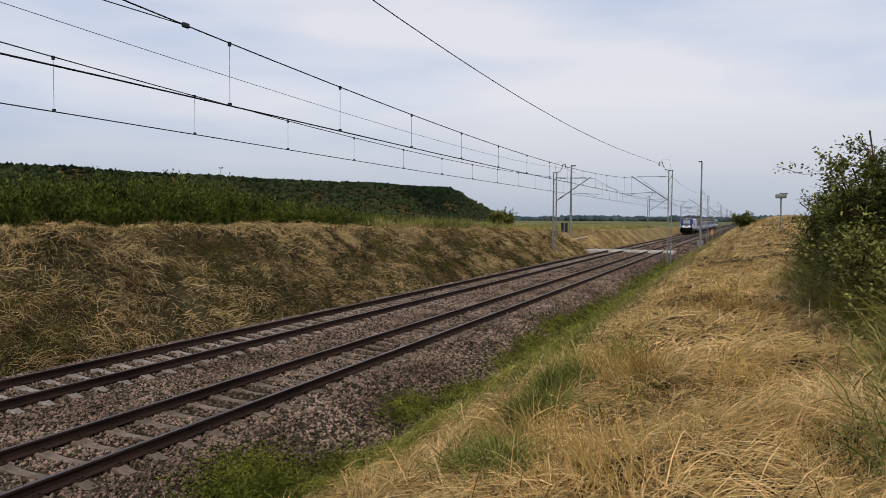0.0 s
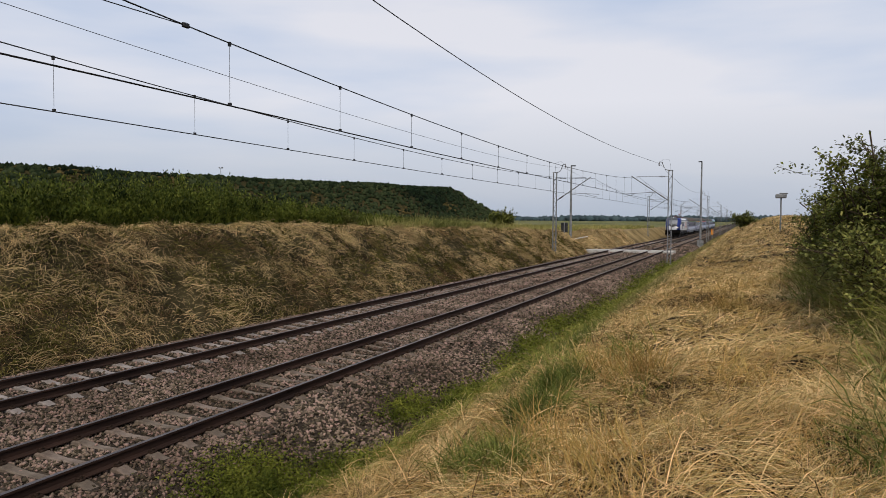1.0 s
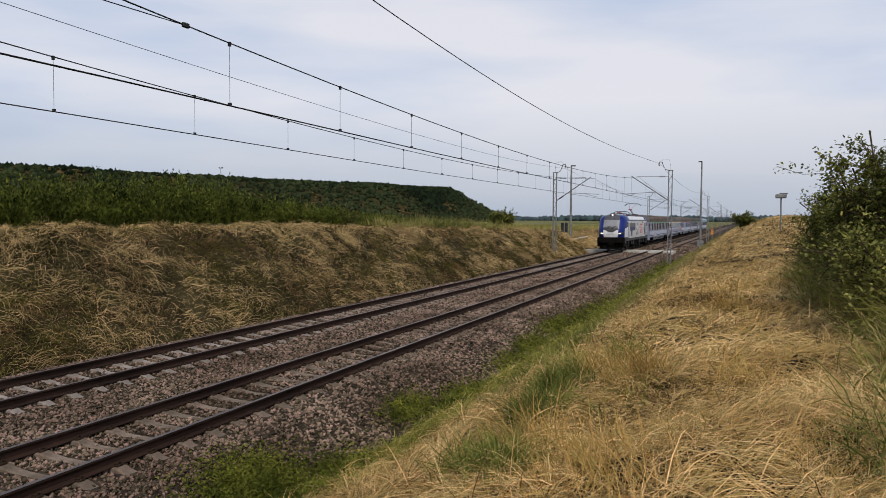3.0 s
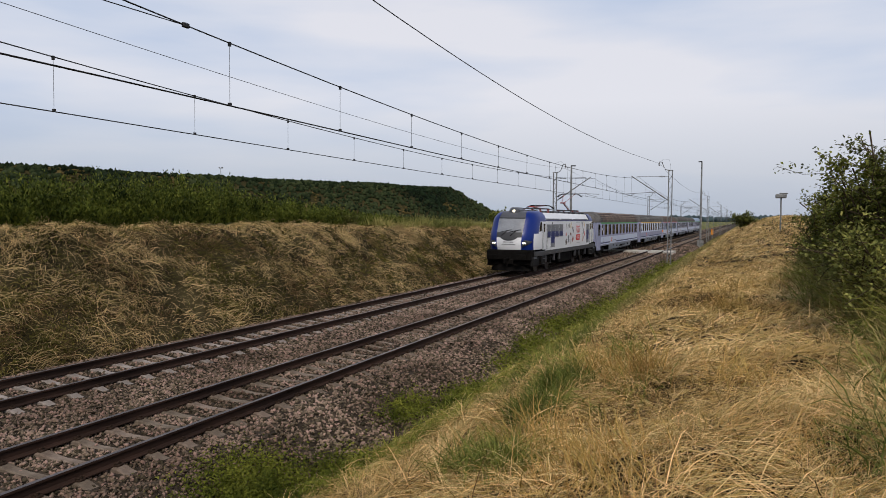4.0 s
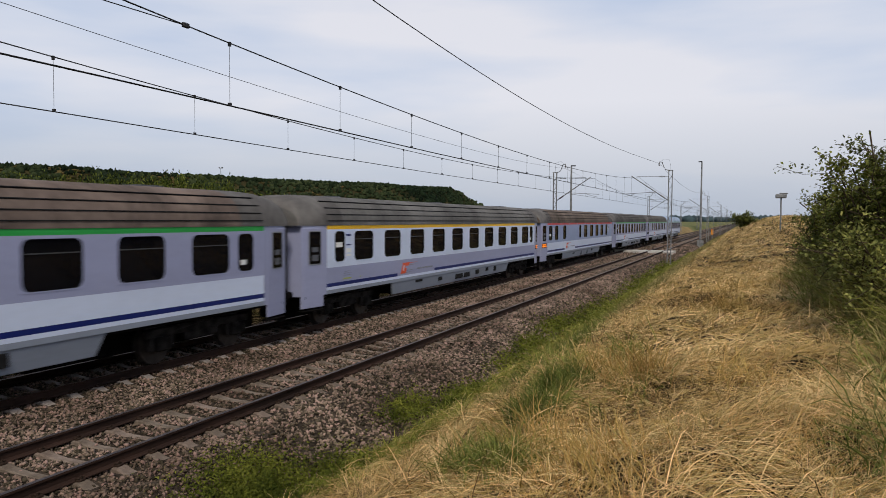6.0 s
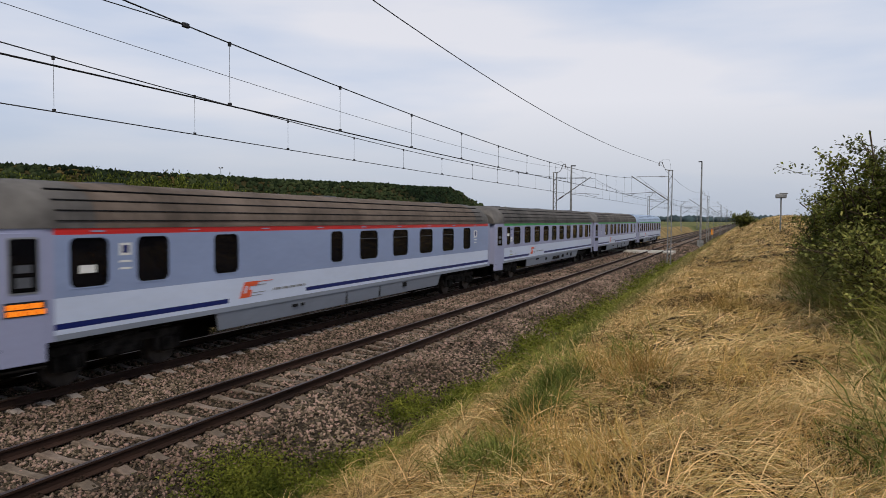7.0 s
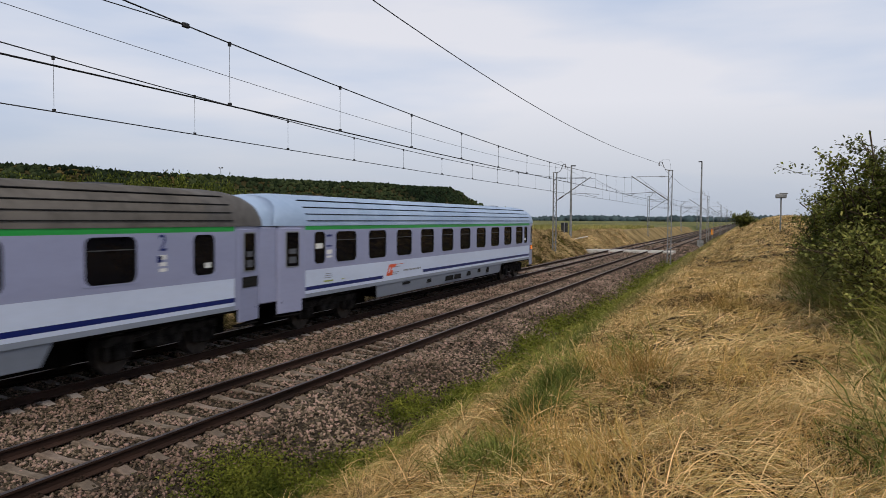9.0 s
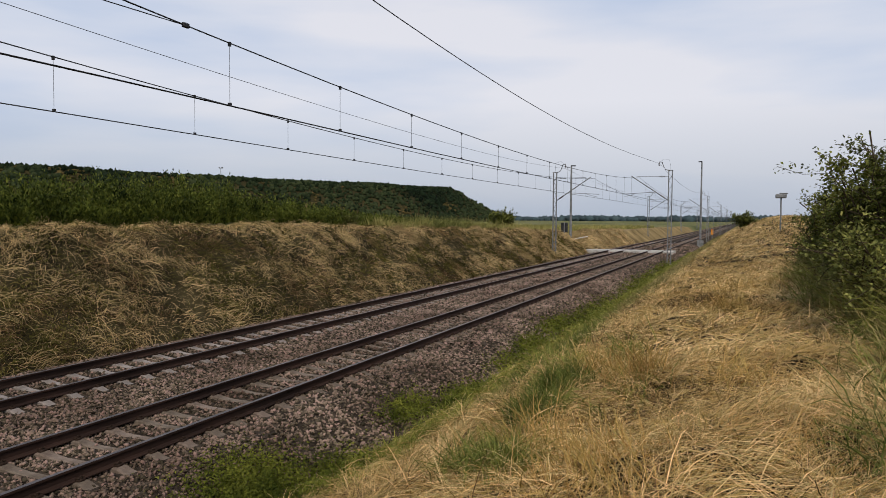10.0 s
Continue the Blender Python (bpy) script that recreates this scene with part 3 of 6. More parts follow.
def straw_patch(n, x0, x1, y0, y1, wide, long):
    x, y = RNG.uniform(x0, x1, n), RNG.uniform(y0, y1, n)
    # the verge is straw only above the green foot of the slope
    edge = np.interp(y, [4, 8, 12, 20, 60], [4.0, 4.9, 5.9, 6.2, 5.9]) + 0.4 * wave(x * 0, y, 1.6, 2.2) + 0.35 * wave(x, y, 0.5, 1.0)
    x, y = keep(x, y, np.clip((x - edge) / 0.5, np.interp(y, [6, 11], [0.85, 0.22]), 1) * np.where(x < 2.9, 0, 1))
    comb = 3.6 * wave(x, y, 0.9, 9.0) + 2.2 * wave(x, y, 0.3, 5.0)
    pick = RNG.random(len(x)) + 0.35 * wave(x, y, 0.7, 7.0)
    for sel, m, nm, lab in ((pick < 0.6, M_STRAW, "straw_grass", "pale mown straw lying in a tangled mat"), ((pick >= 0.6) & (pick < 0.9), M_GOLD, "golden_grass", "golden dry grass lying among the straw"), (pick >= 0.9, M_BROWN, "dead_grass", "brown dead grass between the straw")):
        xs, ys = x[sel], y[sel]
        k = len(xs)
        up = (RNG.random(k) < 0.035) & (wave(xs, ys, 0.8, 11.0) > 0.1)
        e0 = np.where(up, RNG.uniform(0.9, 1.4, k), np.abs(RNG.normal(0.3, 0.3, k)))
        e1 = np.where(up, e0 - 0.4, RNG.normal(-0.25, 0.22, k))
        blades(nm, xs, ys, long * RNG.uniform(0.5, 1.4, k), wide * RNG.uniform(0.6, 1.4, k), comb[sel] + RNG.normal(0, 0.8, k), e0, e1, m, lab, "grass", RNG.uniform(0.0, 0.09, k))


straw_patch(98000, 3.0, 11.5, 2.4, 9.0, 0.0052, 0.38)
straw_patch(72000, 3.0, 11.8, 9.0, 26.0, 0.0095, 0.38)
straw_patch(9000, 3.6, 13.0, -6.0, 2.4, 0.012, 0.5)
straw_patch(30000, 3.2, 12.5, 26.0, 52.0, 0.0135, 0.3)
straw_patch(26000, 3.2, 14.0, 52.0, 120.0, 0.026, 0.38)


def green_verge():
    n = 82000
    y = 4 + 85 * RNG.random(n) ** 1.5
    x = 3.0 + 3.9 * RNG.random(n)
    c = np.interp(y, [4, 8, 12, 30], [-0.05, 0.55, 0.85, 0.9]) + 0.9 * wave(x, y, 0.5, 3.3)
    x, y = keep(x, y, np.clip(c, 0, 1) * np.clip((np.interp(y, [4, 8, 12, 30], [4.3, 5.6, 6.5, 6.6]) - x) / 0.7, 0, 1))
    # bright green on the damp foot, half dry higher up the slope
    dry = x + 0.8 * wave(x, y, 0.6, 5.0) + RNG.normal(0, 0.45, len(x)) > np.interp(y, [6, 12, 40], [4.3, 4.9, 4.4])
    for sel, nm, m, lab in ((~dry, "verge_grass", M_GREEN, "green grass on the foot of the embankment"), (dry, "slope_grass", M_SLOPE, "half dry olive grass on the embankment slope")):
        xs, ys = x[sel], y[sel]
        k = len(xs)
        blades(nm, xs, ys, RNG.uniform(0.12, 0.36, k) * (1 + ys / 90), RNG.uniform(0.005, 0.009, k) * (1 + ys / 14), RNG.uniform(0, 6.28, k), RNG.uniform(0.5, 1.3, k), RNG.uniform(-0.4, 0.6, k), m, lab, "grass")
    # tall tufts on the slope and by the bushes
    xs, ys = [], []
    for cx, cy, r, m in ((6.95, 7.7, 0.24, 1700), (6.8, 8.5, 0.24, 700), (6.98, 6.7, 0.18, 700), (7.0, 6.0, 0.16, 350), (7.15, 4.9, 0.22, 700), (6.8, 5.1, 0.2, 260), (5.9, 11.2, 0.6, 500), (5.5, 13.4, 0.7, 700), (5.3, 16.5, 0.8, 600), (5.4, 21, 1.2, 600), (7.3, 9.6, 0.3, 160), (7.6, 7.0, 0.5, 120), (10.45, 10.6, 0.45, 600), (10.2, 8.6, 0.3, 150), (10.3, 12.6, 0.4, 500), (10.2, 15.5, 0.4, 400), (10.2, 19, 0.6, 400), (10.6, 5.8, 0.3, 200), (10.2, 7.7, 0.4, 380), (10.0, 6.7, 0.35, 220), (9.7, 5.4, 0.4, 240), (10.5, 9.6, 0.4, 700), (10.1, 13.6, 0.5, 600)):
        xs.append(RNG.normal(cx, r * 0.5, m)), ys.append(RNG.normal(cy, r * 0.8, m))
    x, y = np.concatenate(xs), np.concatenate(ys)
    k = len(x)
    half = (x > 9.5) & (RNG.random(k) < 0.5)
    q = int(half.sum())
    blades("verge_stems", x[half], y[half], RNG.uniform(0.35, 0.9, q), RNG.uniform(0.009, 0.016, q), RNG.uniform(0, 6.28, q), RNG.uniform(0.8, 1.5, q), RNG.uniform(-0.6, 0.7, q), M_SLOPE, "half dry grass stems before the bushes", "grass")
    x, y = x[~half], y[~half]
    k = len(x)
    blades("tall_grass", x, y, RNG.uniform(0.35, 0.85, k) * np.where(x > 9.5, 0.95, 0.62), RNG.uniform(0.007, 0.013, k) * np.where(y > 9, 1.5, 1.0), RNG.uniform(0, 6.28, k), RNG.uniform(0.9, 1.5, k), RNG.uniform(-0.5, 0.9, k), M_TUFT, "tufts of long green grass on the slope", "grass")


green_verge()


def bush_grass():
    """Long arching grass with pale tips that leans out of the bushes."""
    n = 5200
    y = RNG.uniform(8.3, 18.0, n)
    x = RNG.normal(10.55 + 0.03 * (12 - y), 0.22, n)
    c = wave(x, y, 0.5, 6.0) > -0.35
    x, y = x[c], y[c]
    k = len(x)
    pale = RNG.random(k) < 0.5
    for sel, nm, m, lab in ((~pale, "arching_grass", M_GREEN, "long green grass leaning out of the bushes"), (pale, "seeding_grass", M_SLOPE, "pale seeding grass stems before the bushes")):
        q = int(sel.sum())
        blades(nm, x[sel], y[sel], RNG.uniform(0.5, 1.25, q), RNG.uniform(0.010, 0.017, q), RNG.normal(3.14, 1.5, q), RNG.uniform(1.2, 1.55, q), RNG.uniform(-0.4, 0.9, q), m, lab, "grass")


bush_grass()


def dry_clumps():
    """Standing golden stalks and a patch of dead brown stems among the straw."""
    for nm, m, lab, spots, hi in (("dry_stalks", M_GOLD, "clumps of dry golden stalks standing in the straw", ((7.78, 7.5, 0.22, 330), (7.2, 8.3, 0.25, 160), (7.25, 5.4, 0.3, 260), (7.9, 4.7, 0.35, 260), (8.7, 7.4, 0.4, 120), (8.3, 13.5, 0.6, 320), (8.9, 17.0, 0.8, 320)), 1.0), ("dead_stems", M_BROWN, "patch of dead brown stems in the straw", ((8.15, 14.6, 0.45, 900), (7.7, 14.2, 0.3, 400), (9.0, 24.0, 0.6, 500)), 0.55)):
        x = np.concatenate([RNG.normal(a, r * 0.6, k) for a, b, r, k in spots])
        y = np.concatenate([RNG.normal(b, r * 0.6, k) for a, b, r, k in spots])
        k = len(x)
        blades(nm, x, y, RNG.uniform(0.25, 0.6, k) * hi, RNG.uniform(0.004, 0.008, k) * (1 + y / 25), RNG.uniform(0, 6.28, k), RNG.uniform(0.9, 1.5, k), RNG.uniform(0.3, 1.3, k), m, lab, "grass")


dry_clumps()


def low_weeds():
    """Creeping green weeds that spread over the foot of the ballast."""
    xs, ys = [], []
    for cx, cy, rx, ry, m in ((2.45, 8.1, 0.6, 0.9, 13000), (2.95, 9.5, 0.4, 0.9, 5000), (2.55, 12.9, 0.35, 0.9, 3500), (2.95, 14.8, 0.35, 1.3, 4000), (2.75, 19.0, 0.3, 1.4, 1800), (2.7, 21.5, 0.4, 1.3, 3200), (2.6, 25.5, 0.5, 2.4, 4600), (2.8, 31.0, 0.5, 4.0, 4600), (2.75, 45.0, 0.5, 8.0, 4200), (2.7, 60.0, 0.5, 9.0, 2600), (2.9, 7.3, 0.5, 0.8, 9000)):
        xs.append(RNG.normal(cx, rx * 0.55, m)), ys.append(RNG.normal(cy, ry * 0.6, m))
    x, y = np.concatenate(xs), np.concatenate(ys)
    x = np.clip(x, 1.2, 4.5)
    n = len(x)
    z = np.maximum(bed_z(x), ground_z(x, y)) + RNG.uniform(0.0, 0.14, n)
    az, tip, s = RNG.uniform(0, 6.28, n), RNG.normal(0.2, 0.5, n), RNG.uniform(0.010, 0.024, n) * (1 + y / 22)
    d = np.stack([np.cos(az) * np.cos(tip), np.sin(az) * np.cos(tip), np.sin(tip)], -1) * s[:, None]
    sd = np.stack([-np.sin(az), np.cos(az), RNG.normal(0, 0.4, n)], -1) * (s * 0.5)[:, None]
    p = np.stack([x, y, z], -1)
    v = np.stack([p - d, p + sd, p + d, p - sd], 1).reshape(-1, 3)
    f = (np.array([[0, 1, 2], [0, 2, 3]])[None] + (np.arange(n) * 4)[:, None, None]).reshape(-1, 3)
    tagged(from_arrays("low_weeds", v, f, M_MOSS), "low green weeds creeping over the ballast edge", "weeds", kind="stuff")


low_weeds()


def tresses(n, per, name, m, label, seed, lo, long, wide, reach):
    """Clumps of long blades that hang down the bank together, combed one way in each clump."""
    cy = 7 + reach * RNG.random(n) ** 1.25
    cx = RNG.uniform(-11.2, -6.9, n)
    cx, cy = keep(cx, cy, np.clip(lo + (np.interp(cy, [10, 18], [0, 0.5]) if name == "bank_straw" else np.interp(cy, [16, 30], [0, -0.3])) + 1.5 * wave(cx * 1.6, cy * 0.7, 1.5, seed) + 0.5 * wave(cx, cy, 0.5, seed + 1), 0.04, 1))
    k = len(cx)
    comb = RNG.normal(0.0, 0.55, k) + 0.7 * wave(cx, cy, 1.1, 8.0)
    size = RNG.uniform(0.6, 1.35, k)
    x = np.repeat(cx, per) + RNG.normal(0, 0.16, k * per) * np.repeat(size, per)
    y = np.repeat(cy, per) + RNG.normal(0, 0.22, k * per) * np.repeat(size, per)
    x = np.minimum(x, -6.75)
    q = k * per
    blades(name, x, y, long * RNG.uniform(0.5, 1.3, q) * np.repeat(size, per), wide * RNG.uniform(0.6, 1.3, q) * (1 + y / 20), np.repeat(comb, per) + RNG.normal(0, 0.42, q), np.abs(RNG.normal(0.75, 0.3, q)), RNG.normal(-0.55, 0.25, q), m, label, "grass", RNG.uniform(0, 0.05, q))


def bank_leaves():
    """Small leaves of low weeds that cover the bank between the straw."""
    n = 62000
    y = 6 + 70 * RNG.random(n) ** 1.35
    x = RNG.uniform(-11.4, -6.8, n)
    x, y = keep(x, y, np.clip(0.5 + 1.2 * wave(x, y * 0.8, 1.3, 5.0) + 0.8 * wave(x, y, 0.3, 2.0), 0.08, 1))
    n = len(x)
    z = ground_z(x, y) + RNG.uniform(0.0, 0.16, n)
    az, tip, s = RNG.uniform(0, 6.28, n), RNG.normal(0.3, 0.6, n), RNG.uniform(0.025, 0.06, n) * (1 + y / 50)
    d = np.stack([np.cos(az) * np.cos(tip), np.sin(az) * np.cos(tip), np.sin(tip)], -1) * s[:, None]
    sd = np.stack([-np.sin(az), np.cos(az), RNG.normal(0, 0.4, n)], -1) * (s * 0.34)[:, None]
    p = np.stack([x, y, z], -1)
    v = np.stack([p - d, p + sd, p + d, p - sd], 1).reshape(-1, 3)
    f = (np.array([[0, 1, 2], [0, 2, 3]])[None] + (np.arange(n) * 4)[:, None, None]).reshape(-1, 3)
    tagged(from_arrays("bank_weeds", v, f, M_OLIVE), "low olive weeds covering the cutting bank", "weeds", kind="stuff")


def bank_grass():
    tresses(1500, 24, "bank_straw", M_BANKSTRAW, "weathered straw hanging in tufts down the cutting bank", 1.0, 0.40, 0.6, 0.0078, 110)
    tresses(800, 22, "bank_dead_grass", M_BROWN, "brown dead grass on the cutting bank", 2.0, 0.55, 0.45, 0.010, 80)
    tresses(1150, 22, "bank_green_grass", M_OLIVE, "dull olive grass growing on the cutting bank", 5.0, 0.55, 0.40, 0.009, 75)
    # fine loose stalks all over
    n = 26000
    y = 6 + 90 * RNG.random(n) ** 1.3
    x = RNG.uniform(-11.6, -6.75, n)
    k = n
    blades("bank_stalks", x, y, RNG.uniform(0.12, 0.42, k), RNG.uniform(0.5, 1.3, k) * 0.009 * (1 + y / 50), RNG.normal(0.0, 1.5, k) + 1.6 * wave(x, y, 0.7, 8.0), np.abs(RNG.normal(0.5, 0.3, k)), RNG.normal(-0.35, 0.3, k), M_BANKSTRAW, "loose dry stalks scattered over the cutting bank", "grass")
    bank_leaves()
    # mown straw along the shoulder of the bank
    n = 15000
    y = 6 + 80 * RNG.random(n) ** 1.4
    zb = np.interp(y, [0, 28, 36, 55, 78, 130], [2.86, 2.86, 2.72, 2.3, 1.85, 1.55])
    x = -6.9 - (zb + 0.45) * 1.22 - RNG.normal(0.3, 0.45, n)
    blades("shoulder_straw", x, y, RNG.uniform(0.2, 0.5, n), RNG.uniform(0.006, 0.012, n) * (1 + y / 60), RNG.uniform(0, 6.28, n), RNG.uniform(0.0, 0.5, n), RNG.normal(-0.2, 0.3, n), M_STRAW, "pale mown straw along the top of the bank", "grass", RNG.uniform(0, 0.08, n))


bank_grass()


def weeds():
    """Tall leafy weeds behind the bank's shoulder."""
    n = 9200
    y = 7 + 48 * RNG.random(n)
    x = -13.0 - 11.0 * RNG.random(n) ** 1.5
    h = np.interp(y + 0.5 * (x + 14), [8, 15, 22, 25, 29, 36, 44, 52], [1.3, 1.4, 1.95, 2.05, 1.6, 1.15, 0.9, 0.6])
    h = h * RNG.uniform(0.6, 1.12, n) * (1 + 0.28 * wave(x, y, 0.6, 3.0) + 0.14 * wave(x, y, 1.7, 5.0))
    h *= np.clip((-12.7 - x) / 0.7, 0.35, 1)
    z = ground_z(x, y)
    L = 16
    u = np.sort(RNG.random((n, L)), 1) ** 0.75
    az = RNG.uniform(0, 6.28, (n, L))
    sway = RNG.normal(0, 0.12, (n, 2))
    px = x[:, None] + sway[:, :1] * u * h[:, None] + np.cos(az) * 0.07
    py = y[:, None] + sway[:, 1:] * u * h[:, None] + np.sin(az) * 0.07
    pz = z[:, None] + u * h[:, None]
    s = RNG.uniform(0.12, 0.30, (n, L)) * (1.15 - 0.55 * u)
    el = RNG.normal(0.85, 0.4, (n, L))
    d = np.stack([np.cos(az) * np.cos(el), np.sin(az) * np.cos(el), np.sin(el)], -1) * s[..., None]
    sd = np.stack([-np.sin(az), np.cos(az), RNG.normal(0, 0.35, (n, L))], -1) * (s * 0.2)[..., None]
    p = np.stack([px, py, pz], -1)
    v = np.stack([p, p + d * 0.5 + sd, p + d, p + d * 0.5 - sd], 2).reshape(-1, 3)
    f = (np.array([[0, 1, 2], [0, 2, 3]])[None] + (np.arange(n * L) * 4)[:, None, None]).reshape(-1, 3)
    tagged(from_arrays("tall_weeds", v, f, M_WEED), "dense tall green weeds behind the cutting bank", "weeds", kind="stuff")
    n = 38000
    y = 39 + 145 * RNG.random(n) ** 1.7
    x = -12.0 - 60 * RNG.random(n) ** 2.2 * np.clip(y / 60, 0.4, 2)
    x, y = keep(x, y, np.clip(0.75 + 0.5 * wave(x, y, 5.0, 2.0), 0.1, 1))
    k = len(x)
    blades("meadow_grass", x, y, RNG.uniform(0.45, 1.1, k) * np.interp(y, [39, 48, 75, 180], [0.9, 1.3, 1.1, 0.9]), RNG.uniform(0.018, 0.04, k) * (1 + y / 80), RNG.uniform(0, 6.28, k), RNG.uniform(1.0, 1.5, k), RNG.uniform(0.2, 1.2, k), M_MEADOW, "tall yellow-green meadow grass beyond the bank", "grass")


weeds()


def blob_trees(name, x, y, z, h, r, material, label, category):
    """Many small trees with crooked crowns, six-sided, in one mesh."""
    n = len(x)
    ang = np.arange(6) * math.pi / 3
    ring = np.stack([np.cos(ang), np.sin(ang)], -1)
    lev = []
    for lz, lr in ((0.0, 0.75), (0.4, 1.0), (0.75, 0.6)):
        j = RNG.uniform(0.6, 1.3, (n, 6, 1)) * ring[None] * (r * lr)[:, None, None]
        zz = z[:, None] + (lz + RNG.uniform(-0.1, 0.1, (n, 6))) * h[:, None]
        lev.append(np.concatenate([j + np.stack([x, y], -1)[:, None], zz[..., None]], -1))
    top = np.stack([x + RNG.normal(0, 0.15, n) * r, y + RNG.normal(0, 0.15, n) * r, z + h * RNG.uniform(0.9, 1.15, n)], -1)[:, None]
    v = np.concatenate([*lev, top], 1)
    tri = []
    for k in range(6):
        q = (k + 1) % 6
        tri += [[k, q, 6 + q], [k, 6 + q, 6 + k], [6 + k, 6 + q, 12 + q], [6 + k, 12 + q, 12 + k], [12 + k, 12 + q, 18]]
    f = (np.array(tri)[None] + (np.arange(n) * 19)[:, None, None]).reshape(-1, 3)
    return tagged(from_arrays(name, v.reshape(-1, 3), f, material), label, category, kind="stuff")


# wooded spoil heap: a long flat-topped hill
HA, HB, HILL_H = np.array([-361.0, 219.0]), np.array([-237.0, 602.0]), 28.9
HD = (HB - HA) / np.linalg.norm(HB - HA)
HN = np.array([HD[1], -HD[0]])
HLEN = np.linalg.norm(HB - HA)


def hill_z(s, p):
    """Height at s metres along the crest and p metres out from it, towards the railway."""
    q = np.maximum(p / 46.0, np.maximum(s - HLEN, 0) / 34.0)
    k = np.clip(1 - q, 0, 1)
    k = k * 0.75 + 0.25 * k * k * (3 - 2 * k)
    return HILL_H * k + 0.9 * wave(s, p, 22, 1.0) * k + 1.2 * wave(s, p * 0, 60, 4.0) * k


hs, hp = np.meshgrid(np.linspace(-420, HLEN + 90, 120), np.linspace(-260, 90, 70), indexing="ij")
hxy = HA + hs[..., None] * HD + hp[..., None] * HN
hv = np.concatenate([hxy, (hill_z(hs, hp) + 0.4)[..., None]], -1).reshape(-1, 3)
ii, jj = np.meshgrid(np.arange(119), np.arange(69), indexing="ij")
a = (ii * 70 + jj).ravel()
tagged(from_arrays("hill", hv, np.stack([a, a + 70, a + 71, a + 1], -1), M_HILL, True), "long flat-topped spoil heap overgrown with scrub and pines", "hill", kind="structure")


def hill_cover():
    n = 8500
    s, p = RNG.uniform(-200, HLEN + 30, n), 46 - 62 * RNG.random(n)
    h = RNG.uniform(1.2, 2.9, n)
    c = wave(s, p, 14, 3.0)
    k = RNG.random(n) < 0.75 + 0.5 * c
    s, p, h = s[k], p[k], h[k]
    q = HA + s[:, None] * HD + p[:, None] * HN
    dry = wave(s, p, 9, 7.0) + 0.5 * wave(s, p, 3, 2.0) - np.clip(s - 60, 0, 400) / 500 > 0.1
    blob_trees("dry_scrub", q[dry, 0], q[dry, 1], hill_z(s[dry], p[dry]) + 0.1, h[dry] * 0.5, h[dry] * 0.8, M_DRYSCRUB, "brown and yellow dry scrub on the spoil heap", "scrub")
    q, s, p, h = q[~dry], s[~dry], p[~dry], h[~dry]
    blob_trees("hillside_scrub", q[:, 0], q[:, 1], hill_z(s, p) + 0.2, h, h * 0.75, M_SCRUB, "dense green scrub covering the spoil heap", "scrub")
    n = 4200
    s, p = RNG.uniform(-200, HLEN + 22, n), np.where(RNG.random(n) < 0.4, RNG.normal(-2, 4, n), 40 - 60 * RNG.random(n) ** 0.7)
    h = RNG.uniform(1.2, 3.2, n) * RNG.uniform(0.7, 1.1, n)
    k = RNG.random(n) < 0.6 + 0.6 * wave(s, p, 30, 6.0) + np.where(p < 15, 0.5, 0) + np.where(s > 200, 0.3, 0)
    s, p, h = s[k], p[k], h[k]
    q = HA + s[:, None] * HD + p[:, None] * HN
    blob_trees("young_pines", q[:, 0], q[:, 1], hill_z(s, p) + 0.2, h, h * 0.55, M_PINE, "dark young pines on the spoil heap", "trees")


hill_cover()


def far_woods():
    n = 2600
    th = RNG.uniform(radians(-35), radians(50), n)
    d = RNG.uniform(1500, 1750, n)
    x, y = 8.7 - d * np.sin(th), d * np.cos(th)
    h = RNG.uniform(7, 13, n) * (1 + 0.25 * wave(th * 300, d * 0, 7, 2.0))
    blob_trees("far_woods", x, y, np.full(n, 0.5), h, h * 0.9, M_FARWOOD, "woods along the horizon, coloured blue-green for haze", "woods")


far_woods()


def leaf_cloud(p, size, mat_leaf, name, parent):
    n = len(p)
    az, el = RNG.uniform(0, 6.28, n), RNG.normal(0.1, 0.6, n)
    s = size * RNG.uniform(0.6, 1.3, n)
    d = np.stack([np.cos(az) * np.cos(el), np.sin(az) * np.cos(el), np.sin(el)], -1) * s[:, None]
    sd = np.stack([-np.sin(az), np.cos(az), RNG.normal(0, 0.5, n)], -1) * (s * 0.33)[:, None]
    up = np.stack([np.zeros(n), np.zeros(n), s * 0.12], -1)
    v = np.stack([p, p + d * 0.45 + sd + up, p + d, p + d * 0.45 - sd + up], 1).reshape(-1, 3)
    f = (np.array([[0, 1, 2], [0, 2, 3]])[None] + (np.arange(n) * 4)[:, None, None]).reshape(-1, 3)
    ob = from_arrays(name, v, f, mat_leaf)
    ob.parent = parent
    return ob


